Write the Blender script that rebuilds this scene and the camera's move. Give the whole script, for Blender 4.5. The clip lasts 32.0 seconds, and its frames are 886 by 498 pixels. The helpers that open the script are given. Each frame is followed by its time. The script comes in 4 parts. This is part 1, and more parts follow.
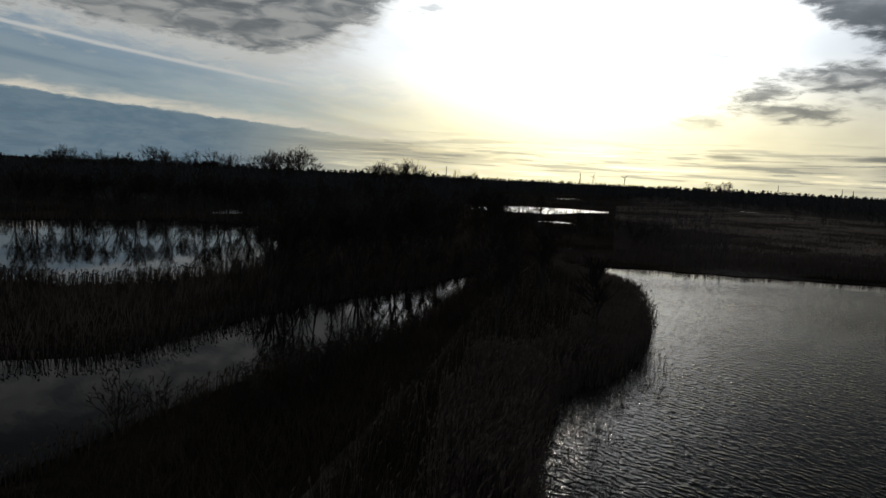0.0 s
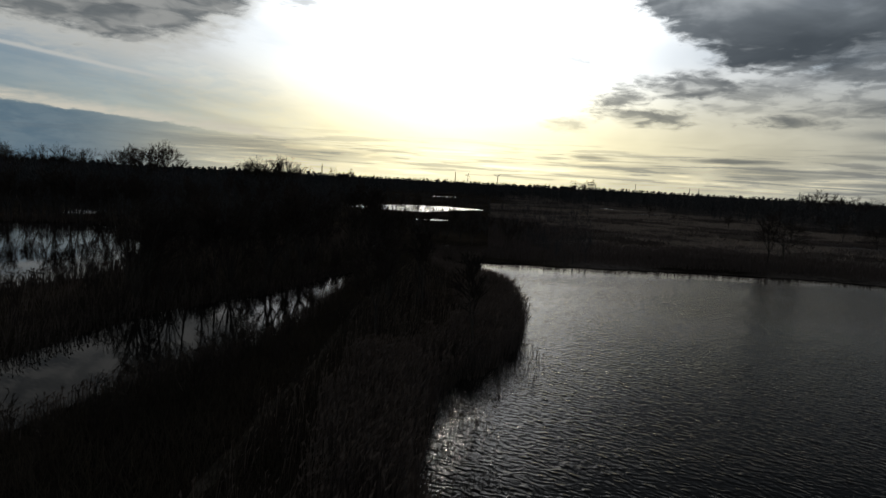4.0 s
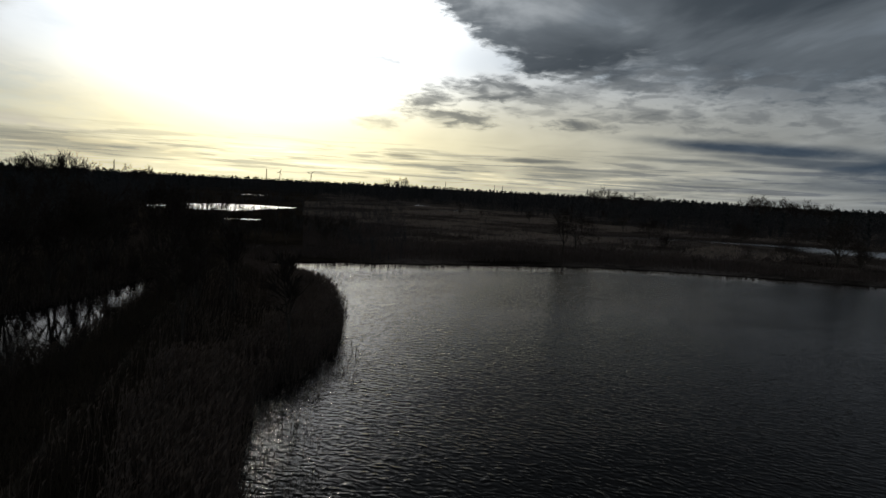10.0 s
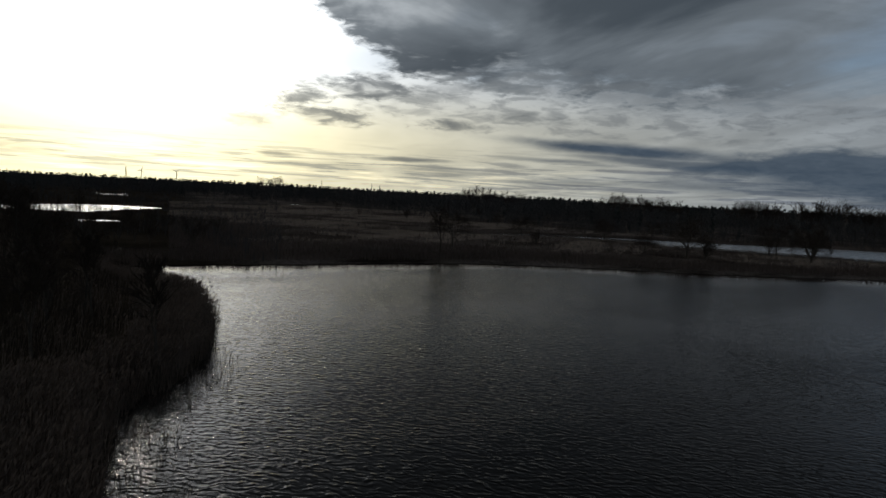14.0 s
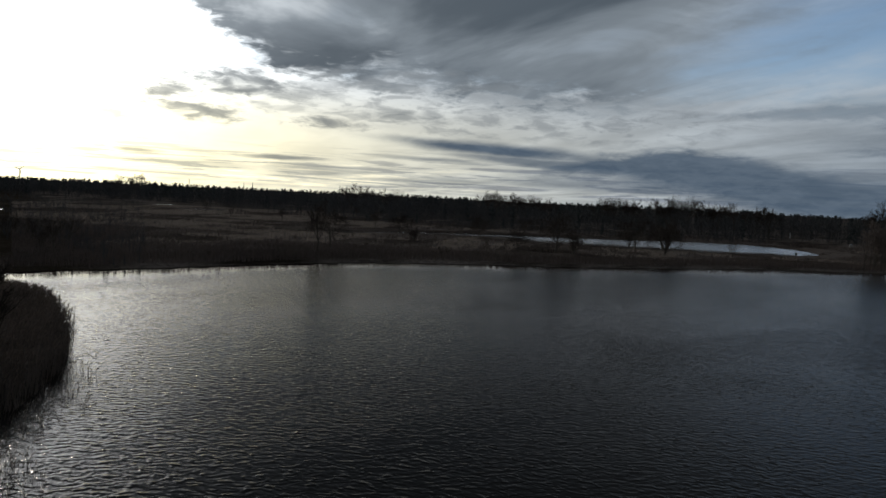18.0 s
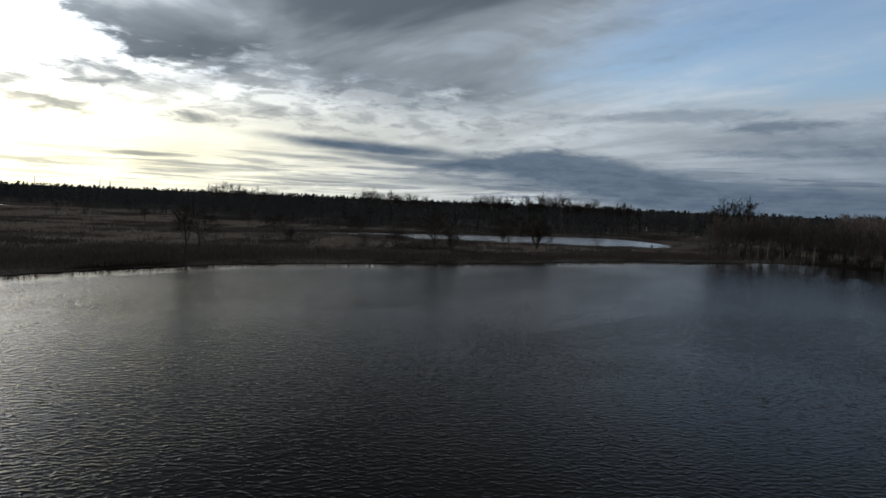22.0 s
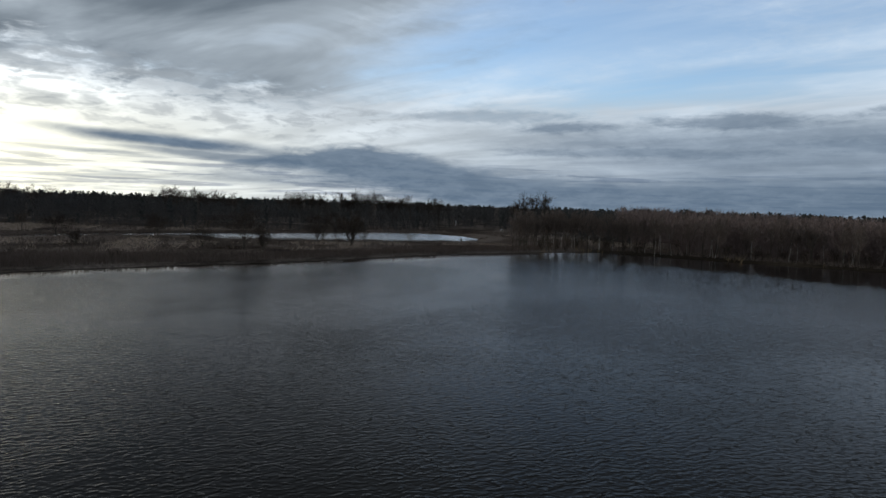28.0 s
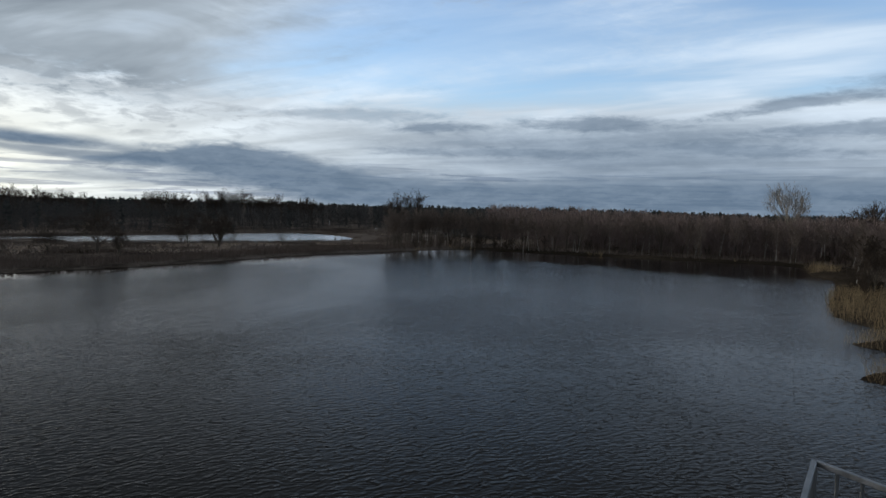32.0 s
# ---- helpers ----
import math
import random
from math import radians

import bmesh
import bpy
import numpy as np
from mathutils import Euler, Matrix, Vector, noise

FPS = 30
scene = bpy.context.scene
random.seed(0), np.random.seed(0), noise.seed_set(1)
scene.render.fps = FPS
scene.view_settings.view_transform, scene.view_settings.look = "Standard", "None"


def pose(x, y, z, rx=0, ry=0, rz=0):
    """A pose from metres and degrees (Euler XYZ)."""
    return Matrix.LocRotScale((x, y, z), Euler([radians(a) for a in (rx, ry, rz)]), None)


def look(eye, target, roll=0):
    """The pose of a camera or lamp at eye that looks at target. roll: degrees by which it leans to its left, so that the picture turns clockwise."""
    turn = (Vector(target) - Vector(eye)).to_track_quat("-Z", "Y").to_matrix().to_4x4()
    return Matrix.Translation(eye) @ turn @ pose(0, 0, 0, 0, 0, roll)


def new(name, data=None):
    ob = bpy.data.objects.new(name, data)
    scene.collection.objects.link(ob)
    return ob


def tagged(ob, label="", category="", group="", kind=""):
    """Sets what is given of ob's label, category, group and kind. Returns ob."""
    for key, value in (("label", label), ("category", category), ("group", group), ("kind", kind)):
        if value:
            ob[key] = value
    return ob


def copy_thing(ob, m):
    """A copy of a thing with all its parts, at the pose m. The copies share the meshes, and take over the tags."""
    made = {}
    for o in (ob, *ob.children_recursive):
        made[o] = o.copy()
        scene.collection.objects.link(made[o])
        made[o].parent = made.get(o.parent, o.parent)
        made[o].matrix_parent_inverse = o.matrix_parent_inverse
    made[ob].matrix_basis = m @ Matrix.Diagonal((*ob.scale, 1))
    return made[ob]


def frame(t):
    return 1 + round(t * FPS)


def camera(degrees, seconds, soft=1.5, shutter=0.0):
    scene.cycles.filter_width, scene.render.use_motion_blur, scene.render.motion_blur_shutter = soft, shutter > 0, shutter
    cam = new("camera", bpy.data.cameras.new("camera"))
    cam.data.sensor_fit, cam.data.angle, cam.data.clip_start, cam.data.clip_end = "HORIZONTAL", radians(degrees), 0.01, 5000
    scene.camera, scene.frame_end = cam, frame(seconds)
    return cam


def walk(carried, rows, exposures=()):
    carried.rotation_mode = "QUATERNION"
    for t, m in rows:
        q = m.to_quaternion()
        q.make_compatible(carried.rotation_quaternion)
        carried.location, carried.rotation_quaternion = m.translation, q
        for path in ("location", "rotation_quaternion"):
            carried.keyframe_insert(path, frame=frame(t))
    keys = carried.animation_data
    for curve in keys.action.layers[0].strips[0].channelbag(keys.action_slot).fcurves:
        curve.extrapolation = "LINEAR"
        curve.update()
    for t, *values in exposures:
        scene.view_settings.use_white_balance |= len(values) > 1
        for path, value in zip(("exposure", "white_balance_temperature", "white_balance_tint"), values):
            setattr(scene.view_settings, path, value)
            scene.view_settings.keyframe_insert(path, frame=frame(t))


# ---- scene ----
# The eye stands still on a watch tower, 14 m over the lake, and pans to the right.
EYE_HEIGHT = 14.0
cam = camera(68.7, 32.0)
# seconds, yaw, pitch, roll in degrees
PAN = [
    (0.0, -0.029, -6.482, -2.877),
    (1.0, -2.718, -6.390, -2.967),
    (2.0, -5.415, -6.294, -3.034),
    (3.0, -8.119, -6.195, -3.084),
    (4.5, -12.182, -6.040, -3.130),
    (6.0, -16.248, -5.878, -3.149),
    (7.0, -18.958, -5.767, -3.150),
    (8.0, -21.666, -5.654, -3.143),
    (9.0, -24.373, -5.541, -3.129),
    (10.0, -27.077, -5.427, -3.109),
    (11.0, -29.778, -5.314, -3.083),
    (12.0, -32.476, -5.202, -3.052),
    (13.0, -35.172, -5.092, -3.017),
    (14.0, -37.865, -4.986, -2.976),
    (15.5, -41.901, -4.832, -2.907),
    (17.0, -45.935, -4.689, -2.826),
    (18.0, -48.624, -4.600, -2.766),
    (19.0, -51.315, -4.516, -2.700),
    (20.0, -54.008, -4.438, -2.629),
    (21.0, -56.703, -4.366, -2.553),
    (22.0, -59.403, -4.300, -2.472),
    (23.0, -62.108, -4.240, -2.387),
    (24.0, -64.818, -4.184, -2.297),
    (25.0, -67.536, -4.132, -2.204),
    (26.5, -71.628, -4.061, -2.061),
    (28.0, -75.740, -3.992, -1.918),
    (29.0, -78.494, -3.945, -1.825),
    (30.0, -81.258, -3.894, -1.738),
    (31.0, -84.034, -3.838, -1.659),
    (32.0, -86.821, -3.772, -1.591),
]
walk(
    cam,
    [(t, pose(0.0, 0.0, EYE_HEIGHT, 90 + p, r, y)) for t, y, p, r in PAN],
    exposures=[(0.0, -0.72), (5.0, -0.78), (11.0, -0.8), (13.0, -0.68), (16.0, -0.28), (19.0, 0.1), (25.0, 0.55), (32.0, 0.88)],
)

# ---- light ----
SUN_AZ, SUN_EL = 12.3, 18.5      # degrees right of the y axis, and over the horizon
SUN_DIR = Vector((math.sin(radians(SUN_AZ)) * math.cos(radians(SUN_EL)),
                  math.cos(radians(SUN_AZ)) * math.cos(radians(SUN_EL)),
                  math.sin(radians(SUN_EL))))
sun = new("sun", bpy.data.lights.new("sun", "SUN"))
sun.data.energy, sun.data.angle, sun.data.color = 0.16, radians(0.8), (1.0, 0.9, 0.74)
sun.matrix_world = look(SUN_DIR * 100, (0, 0, 0))


class Net:
    """Short hand for wiring a node tree."""

    def __init__(self, tree):
        self.tree = tree

    def node(self, kind):
        return self.tree.nodes.new(kind)

    def put(self, socket, value):
        if isinstance(value, bpy.types.NodeSocket):
            self.tree.links.new(value, socket)
        elif value is not None:
            if socket.type == "RGBA" and len(value) == 3:
                value = (*value, 1)
            socket.default_value = value

    def math(self, op, a, b=None, c=None, clamp=False):
        n = self.node("ShaderNodeMath")
        n.operation, n.use_clamp = op, clamp
        for socket, value in zip(n.inputs, (a, b, c)):
            self.put(socket, value)
        return n.outputs[0]

    def vec(self, op, a, b=None, out=0):
        n = self.node("ShaderNodeVectorMath")
        n.operation = op
        self.put(n.inputs[0], a)
        if b is not None:
            self.put(n.inputs[1], b)
        return n.outputs[out]

    def xyz(self, x, y, z):
        n = self.node("ShaderNodeCombineXYZ")
        for socket, value in zip(n.inputs, (x, y, z)):
            self.put(socket, value)
        return n.outputs[0]

    def noise(self, v, scale, detail=4.0, rough=0.55, dist=0.0, color=False):
        n = self.node("ShaderNodeTexNoise")
        self.put(n.inputs["Vector"], v)
        n.inputs["Scale"].default_value, n.inputs["Detail"].default_value = scale, detail
        n.inputs["Roughness"].default_value, n.inputs["Distortion"].default_value = rough, dist
        return n.outputs["Color" if color else "Fac"]

    def ramp(self, v, lo, hi, a=0.0, b=1.0, kind="SMOOTHSTEP"):
        n = self.node("ShaderNodeMapRange")
        n.interpolation_type = kind
        for socket, value in zip(n.inputs, (v, lo, hi, a, b)):
            self.put(socket, value)
        return n.outputs[0]

    def mix(self, f, a, b, kind="MIX"):
        n = self.node("ShaderNodeMix")
        n.data_type, n.blend_type = "RGBA", kind
        self.put(n.inputs[0], f), self.put(n.inputs[6], a), self.put(n.inputs[7], b)
        return n.outputs[2]

    def mapping(self, v, loc, turn, scale):
        n = self.node("ShaderNodeMapping")
        n.vector_type = "TEXTURE"
        self.put(n.inputs[0], v)
        n.inputs[1].default_value, n.inputs[2].default_value = (*loc, 0), (0, 0, radians(turn))
        n.inputs[3].default_value = (*scale, 1)
        return n.outputs[0]


# Lower edge of the grey cloud deck, and upper and lower edge of the slate bank: azimuth, elevation in degrees
DECK_EDGE = [(-60, 13), (-40, 11.6), (-32, 10.8), (-25, 10.2), (-15, 9.3), (-11, 10.4), (-7, 12.6), (-3, 16), (0, 22), (17, 23), (21, 18), (25.2, 15.4), (28.7, 13),
             (32.7, 10.9), (34, 9.5), (40, 9.4), (48, 8.2), (56, 7.3), (64, 7.0), (72, 7.4), (84, 8.2)]
SLATE_TOP = [(48, 1.2), (57, 2.8), (62, 4.2), (69, 4.9), (75, 4.3), (82, 3.7), (90, 3.9), (100, 4.3), (110, 4.5), (130, 4.6)]
SLATE_FOOT = [(48, 2.6), (63, 1.9), (71, 0.6), (78, -1.0)]
# Dark clouds: azimuth, elevation, tilt, half width, half height, weight
PUFFS = [(25.5, 7.6, -4, 2.3, 0.8, 0.9), (30.5, 8.5, 3, 4.6, 1.0, 0.95), (27.5, 6.1, -2, 3.3, 0.65, 0.9), (35, 8.0, 0, 4, 0.7, 0.7),
         (39, 5.7, -2, 3.2, 0.45, 0.85), (22, 5.4, 0, 2.6, 0.55, 0.5), (45, 6.9, 0, 4, 0.5, 0.7), (17, 9.4, 0, 1.3, 0.3, 0.6), (21, 10.4, -6, 2, 0.35, 0.6),
         (-2, 13.6, 0, 2, 0.4, 0.6), (34, 6.6, 0, 3, 0.4, 0.5),
         (37.5, 9.8, 3, 3.4, 0.5, 0.8), (42.5, 9.2, -2, 3.2, 0.4, 0.75), (47, 10.2, 2, 3.2, 0.45, 0.75), (52, 9.4, -2, 3, 0.4, 0.6)]
BANDS = [(52.5, 4.3, -3, 9.5, 0.62, 1.0), (57, 3.3, -3, 8, 0.42, 0.8), (47, 3.1, -2, 5, 0.22, 0.5), (62, 1.6, 0, 9, 0.6, 0.5), (150, 3, 0, 26, 2.5, 1.0), (27, 1.9, 0, 7, 0.35, 0.3), (-3, 1.9, -2, 9, 0.7, 0.5),
         (34.5, 2.66, -1, 3.4, 0.2, 0.8), (23.2, 2.6, 0, 1.8, 0.2, 0.7), (38, 1.85, 0, 5, 0.35, 0.5), (48, 1.3, 0, 7, 0.3, 0.45), (103, 5.1, 0, 24, 2.3, 0.7)]
LENSES = [(86, 6.75, 3, 4.4, 0.5, 0.85), (100, 7.3, 0, 6.5, 0.7, 0.75), (115, 8.6, 7, 7.5, 0.55, 0.8), (120, 6.6, 3, 8, 0.6, 0.7), (111, 5.1, -2, 9, 0.5, 0.6),
          (93, 4.8, 0, 12, 0.4, 0.6), (79, 7.6, 0, 7, 0.6, 0.45), (126, 10.5, 6, 8, 0.6, 0.6)]


def build_sky():
    world = bpy.data.worlds.new("sky")
    scene.world, world.use_nodes = world, True
    world.node_tree.nodes.clear()
    k = Net(world.node_tree)
    way = k.node("ShaderNodeTexCoord").outputs["Generated"]
    part_xyz = k.node("ShaderNodeSeparateXYZ")
    k.put(part_xyz.inputs[0], way)
    x, y, z = part_xyz.outputs
    az = k.math("MULTIPLY", k.math("ARCTAN2", x, y), 180 / math.pi)
    el = k.math("MULTIPLY", k.math("ARCSINE", z), 180 / math.pi)
    flat = k.xyz(az, el, 0.0)
    # the cloud ceiling as a flat layer, so that its grain narrows towards the horizon
    lift = k.math("ADD", k.math("MAXIMUM", z, 0.0), 0.07)
    ceiling = k.xyz(k.math("DIVIDE", x, lift), k.math("DIVIDE", y, lift), 0.0)
    grain = k.noise(k.mapping(ceiling, (3.7, 11.3), 64, (1.7, 0.8)), 0.9, 6, 0.52, 0.6)
    heaps = k.noise(k.mapping(ceiling, (8.1, 2.9), 60, (1.5, 0.8)), 0.6, 4, 0.5, 0.4)
    fray = k.noise(k.vec("MULTIPLY", flat, (0.34, 1.15, 1)), 1.0, 5, 0.5, 0.6)
    wisps = k.noise(k.mapping(ceiling, (5, 2), 62, (1.3, 0.5)), 0.8, 5, 0.5, 0.3)
    ragged = k.math("ADD", k.math("MULTIPLY", k.noise(k.vec("MULTIPLY", flat, (0.2, 0.7, 1)), 1.0, 6, 0.6, 0.4), 0.55),
                    k.math("MULTIPLY", k.noise(k.vec("MULTIPLY", flat, (0.55, 1.9, 1)), 1.0, 7, 0.65, 0.6), 0.45))
    bend = k.vec("SUBTRACT", k.noise(k.vec("MULTIPLY", flat, (0.09, 0.3, 1)), 1.0, 4, 0.55, color=True), (0.5, 0.5, 0.5))
    warped = k.vec("ADD", flat, k.vec("MULTIPLY", bend, (5.0, 1.1, 0)))

    nishita = k.node("ShaderNodeTexSky")
    nishita.sky_type, nishita.sun_disc = "NISHITA", False
    nishita.sun_elevation, nishita.sun_rotation = radians(SUN_EL), radians(SUN_AZ)
    nishita.air_density, nishita.dust_density, nishita.ozone_density = 1.0, 0.6, 2.0
    clear = k.vec("SCALE", nishita.outputs[0])
    clear.node.inputs["Scale"].default_value = 0.108
    clear = k.vec("MULTIPLY", clear, (0.91, 0.97, 1.05))

    # how far from the sun, in degrees, and how bright thin cloud is there
    off = k.math("MULTIPLY", k.math("ARCCOSINE", k.vec("DOT_PRODUCT", way, tuple(SUN_DIR), out=1)), 180 / math.pi)

    def bell(width):
        q = k.math("DIVIDE", off, width)
        return k.math("EXPONENT", k.math("MULTIPLY", k.math("MULTIPLY", q, q), -1.0))

    near, wide = bell(13.0), bell(31.0)
    bright = k.math("ADD", k.ramp(wisps, 0.3, 0.7, 0.31, 0.46), k.math("ADD", k.math("MULTIPLY", wide, 1.15), k.math("MULTIPLY", near, 4.0)))
    low = k.ramp(el, 11.0, 3.0)
    tint = k.mix(k.math("MULTIPLY", k.math("MULTIPLY", low, bell(40.0)), 1.0), k.mix(bell(45.0), (0.86, 1.0, 1.15), (0.97, 1.0, 1.01)), (1.12, 0.99, 0.56))
    veil_light = k.vec("MULTIPLY", k.xyz(bright, bright, bright), tint)

    def blob(of, az0, el0, turn, w, h, weight, rough=0.8, soft=0.3):
        d = k.vec("LENGTH", k.mapping(of, (az0, el0), turn, (w, h)), out=1)
        d = k.math("ADD", d, k.math("MULTIPLY", k.math("SUBTRACT", ragged, 0.5), rough * 3.0))
        return k.ramp(d, 0.9 + soft, 0.9 - soft, 0.0, weight)

    def heap(rows, rough, soft=0.3):
        total = None
        for row in rows:
            b = blob(warped, *row, rough=rough, soft=soft)
            total = b if total is None else k.math("MAXIMUM", total, b)
        return total

    def track(points):
        """A height that follows the azimuth along straight stretches."""
        total = points[0][1]
        for (a0, e0), (a1, e1) in zip(points, points[1:]):
            total = k.math("ADD", total, k.ramp(az, a0, a1, 0.0, e1 - e0, "LINEAR"))
        return total

    def rough_by(amount, of=None):
        return k.math("MULTIPLY", k.math("SUBTRACT", ragged if of is None else of, 0.5), amount)

    # thin high cloud over the blue
    cover = k.math("ADD", k.ramp(wisps, 0.25, 0.75, 0.05, 0.9), k.math("MULTIPLY", wide, 0.9))
    cover = k.math("ADD", cover, k.ramp(el, 10.5, 7.0, 0.0, 0.95), clamp=True)
    thin = k.math("MAXIMUM", blob(flat, 90, 14.5, 4, 19, 5.0, 0.58, soft=0.7), blob(flat, -38, 7.5, -6, 29, 4.5, 0.85, soft=0.6))
    cover = k.math("MULTIPLY", cover, k.math("SUBTRACT", 1.0, thin))
    sky = k.mix(cover, clear, veil_light)
    # blue west of the sun, deeper under a long streak of cloud
    sky = k.mix(heap([(-40, 7.4, -5, 28, 3.4, 0.8)], 0.3, 0.75), sky, k.mix(k.ramp(wisps, 0.35, 0.65), (0.19, 0.285, 0.37), (0.34, 0.42, 0.47)))
    rim = k.math("SUBTRACT", el, k.math("ADD", k.math("MULTIPLY", az, -0.068), k.math("ADD", 2.55, k.math("ADD", rough_by(1.6), rough_by(0.5, fray)))))
    sky = k.mix(k.math("MULTIPLY", k.ramp(rim, 0.15, -0.2), k.ramp(az, -2, -22)), sky, k.mix(k.ramp(ragged, 0.4, 0.6), (0.175, 0.270, 0.350), (0.235, 0.330, 0.400)))
    # a vapour trail
    trail = k.math("SUBTRACT", el, k.math("ADD", k.math("MULTIPLY", az, -0.118), 5.35))
    trail = k.math("MULTIPLY", k.ramp(k.math("ABSOLUTE", k.math("ADD", trail, rough_by(0.3))), 0.24, 0.03), k.ramp(az, -7, -15))
    sky = k.mix(k.math("MULTIPLY", trail, 0.75), sky, (0.88, 0.89, 0.86))
    # the grey deck: streaked, torn open along its lower edge, thinner to the east
    over = k.math("SUBTRACT", el, k.math("ADD", track(DECK_EDGE), k.math("ADD", rough_by(7.0), k.math("MULTIPLY", rough_by(1.0, fray), k.ramp(az, 24, 44, 0.8, 2.2)))))
    thick = k.math("ADD", k.math("MULTIPLY", grain, 0.55), k.math("MULTIPLY", heaps, 0.45))
    thick = k.math("SUBTRACT", thick, k.math("MULTIPLY", k.ramp(az, 38, 74), 0.05))
    shade = k.mix(k.ramp(thick, 0.60, 0.39), (0.058, 0.077, 0.098), (0.205, 0.240, 0.275))
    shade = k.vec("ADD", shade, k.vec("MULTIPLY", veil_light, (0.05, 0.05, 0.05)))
    west = k.ramp(az, 0, -10)
    fringe = k.math("MULTIPLY", k.math("MULTIPLY", k.ramp(over, -2.4, -0.2), west), 0.75)
    sky = k.mix(fringe, sky, (0.86, 0.85, 0.78))
    east = k.math("ADD", az, k.math("ADD", rough_by(14.0), k.math("MULTIPLY", k.math("SUBTRACT", thick, 0.5), -50.0)))
    deck = k.math("MULTIPLY", k.ramp(over, -0.7, k.ramp(az, 30, 60, 0.9, 2.2)), k.ramp(thick, 0.34, 0.46, 0.5, 1.0))
    deck = k.math("MULTIPLY", deck, k.ramp(east, 87, 69))
    tears = k.math("MULTIPLY", k.ramp(k.math("ADD", fray, k.math("MULTIPLY", grain, -0.6)), 0.16, 0.4), k.math("MULTIPLY", k.ramp(over, 3.4, 0.4), k.ramp(az, 32, 40, 0.25, 1.0)))
    deck = k.math("MULTIPLY", deck, k.math("SUBTRACT", 1.0, k.math("MULTIPLY", tears, 0.5)))
    sky = k.mix(deck, sky, k.mix(k.math("MULTIPLY", west, 0.8), shade, k.mix(k.ramp(fray, 0.66, 0.34), (0.22, 0.245, 0.26), (0.62, 0.63, 0.61))))
    # broken flakes under the deck
    flakes = k.math("MULTIPLY", blob(warped, 52, 7.4, -2, 25, 2.6, 1.0), k.ramp(k.math("ADD", k.math("MULTIPLY", ragged, 0.5), k.math("MULTIPLY", fray, 0.5)), 0.47, 0.58))
    sky = k.mix(k.math("MULTIPLY", flakes, 0.6), sky, k.mix(0.2, (0.14, 0.16, 0.185), veil_light))
    puffs = k.math("MULTIPLY", heap(PUFFS, 1.9, 0.6), k.ramp(fray, 0.32, 0.5, 0.45, 1.0))
    sky = k.mix(puffs, sky, k.mix(k.ramp(fray, 0.45, 0.65, 0.2, 0.1), (0.12, 0.14, 0.16), veil_light))
    # the deck closes overhead and behind
    roof = k.math("MULTIPLY", k.ramp(k.math("ADD", el, k.math("MULTIPLY", k.math("SUBTRACT", ragged, 0.5), 9.0)), 17.0, 21.5), k.ramp(off, 13.0, 26.0))
    sky = k.mix(roof, sky, k.mix(0.5, shade, (0.055, 0.063, 0.073)))
    # thin streaks along the horizon
    lines = k.noise(k.vec("MULTIPLY", flat, (0.13, 2.6, 1)), 1.0, 6, 0.62, 0.5)
    gleam = k.math("MULTIPLY", k.ramp(lines, 0.46, 0.36), k.math("MULTIPLY", k.ramp(el, 3.6, 1.6), k.math("MULTIPLY", k.ramp(az, 62, 40), k.ramp(az, -16, -4))))
    sky = k.mix(k.math("MULTIPLY", gleam, 0.55), sky, k.vec("MULTIPLY", veil_light, (1.9, 1.8, 1.6)))
    lines = k.math("MULTIPLY", k.ramp(lines, 0.50, 0.60), k.math("MULTIPLY", k.ramp(el, 4.5, 2.2), k.ramp(el, 0.0, 0.6)))
    sky = k.mix(k.math("MULTIPLY", lines, k.ramp(az, -12, 2, 0.15, 0.6)), sky, k.vec("MULTIPLY", veil_light, (0.30, 0.33, 0.43)))
    # slate bands low over the horizon
    slate = k.mix(k.ramp(ragged, 0.4, 0.62), (0.060, 0.092, 0.136), (0.090, 0.126, 0.174))
    under = k.math("SUBTRACT", k.math("ADD", track(SLATE_TOP), k.math("ADD", rough_by(2.4), rough_by(0.9, fray))), el)
    above = k.math("SUBTRACT", el, k.math("ADD", track(SLATE_FOOT), rough_by(2.0)))
    bank = k.math("MULTIPLY", k.math("MULTIPLY", k.ramp(under, -0.4, k.ramp(az, 66, 92, 0.6, 2.6)), k.ramp(above, -0.8, 1.2)), 0.93)
    sky = k.mix(bank, sky, slate)
    sky = k.mix(heap(BANDS, 0.22, 0.6), sky, k.mix(k.math("MULTIPLY", bell(30.0), 0.35), slate, k.vec("MULTIPLY", veil_light, (0.6, 0.6, 0.62))))
    sky = k.mix(heap(LENSES, 0.75, 0.45), sky, k.mix(0.12, slate, veil_light))
    # the bright streak over the blue bank
    streak = k.math("MULTIPLY", k.math("MULTIPLY", k.ramp(rim, -0.1, 0.12), k.ramp(rim, 1.1, 0.1)), k.ramp(az, 2, -10))
    sky = k.mix(k.math("MULTIPLY", streak, k.ramp(fray, 0.36, 0.55, 0.45, 0.95)), sky, (1.0, 0.94, 0.8))
    # under the horizon is earth
    sky = k.mix(k.ramp(el, -0.8, -0.2), (0.02, 0.018, 0.015), sky)

    back = k.node("ShaderNodeBackground")
    k.put(back.inputs[0], sky)
    out = k.node("ShaderNodeOutputWorld")
    k.tree.links.new(back.outputs[0], out.inputs[0])
    world.cycles.sampling_method = "MANUAL"
    world.cycles.sample_map_resolution = 1024


build_sky()

# ---- materials ----
def material(name):
    mat = bpy.data.materials.new(name)
    mat.use_nodes = True
    k = Net(mat.node_tree)
    shader = mat.node_tree.nodes["Principled BSDF"]
    return mat, k, shader


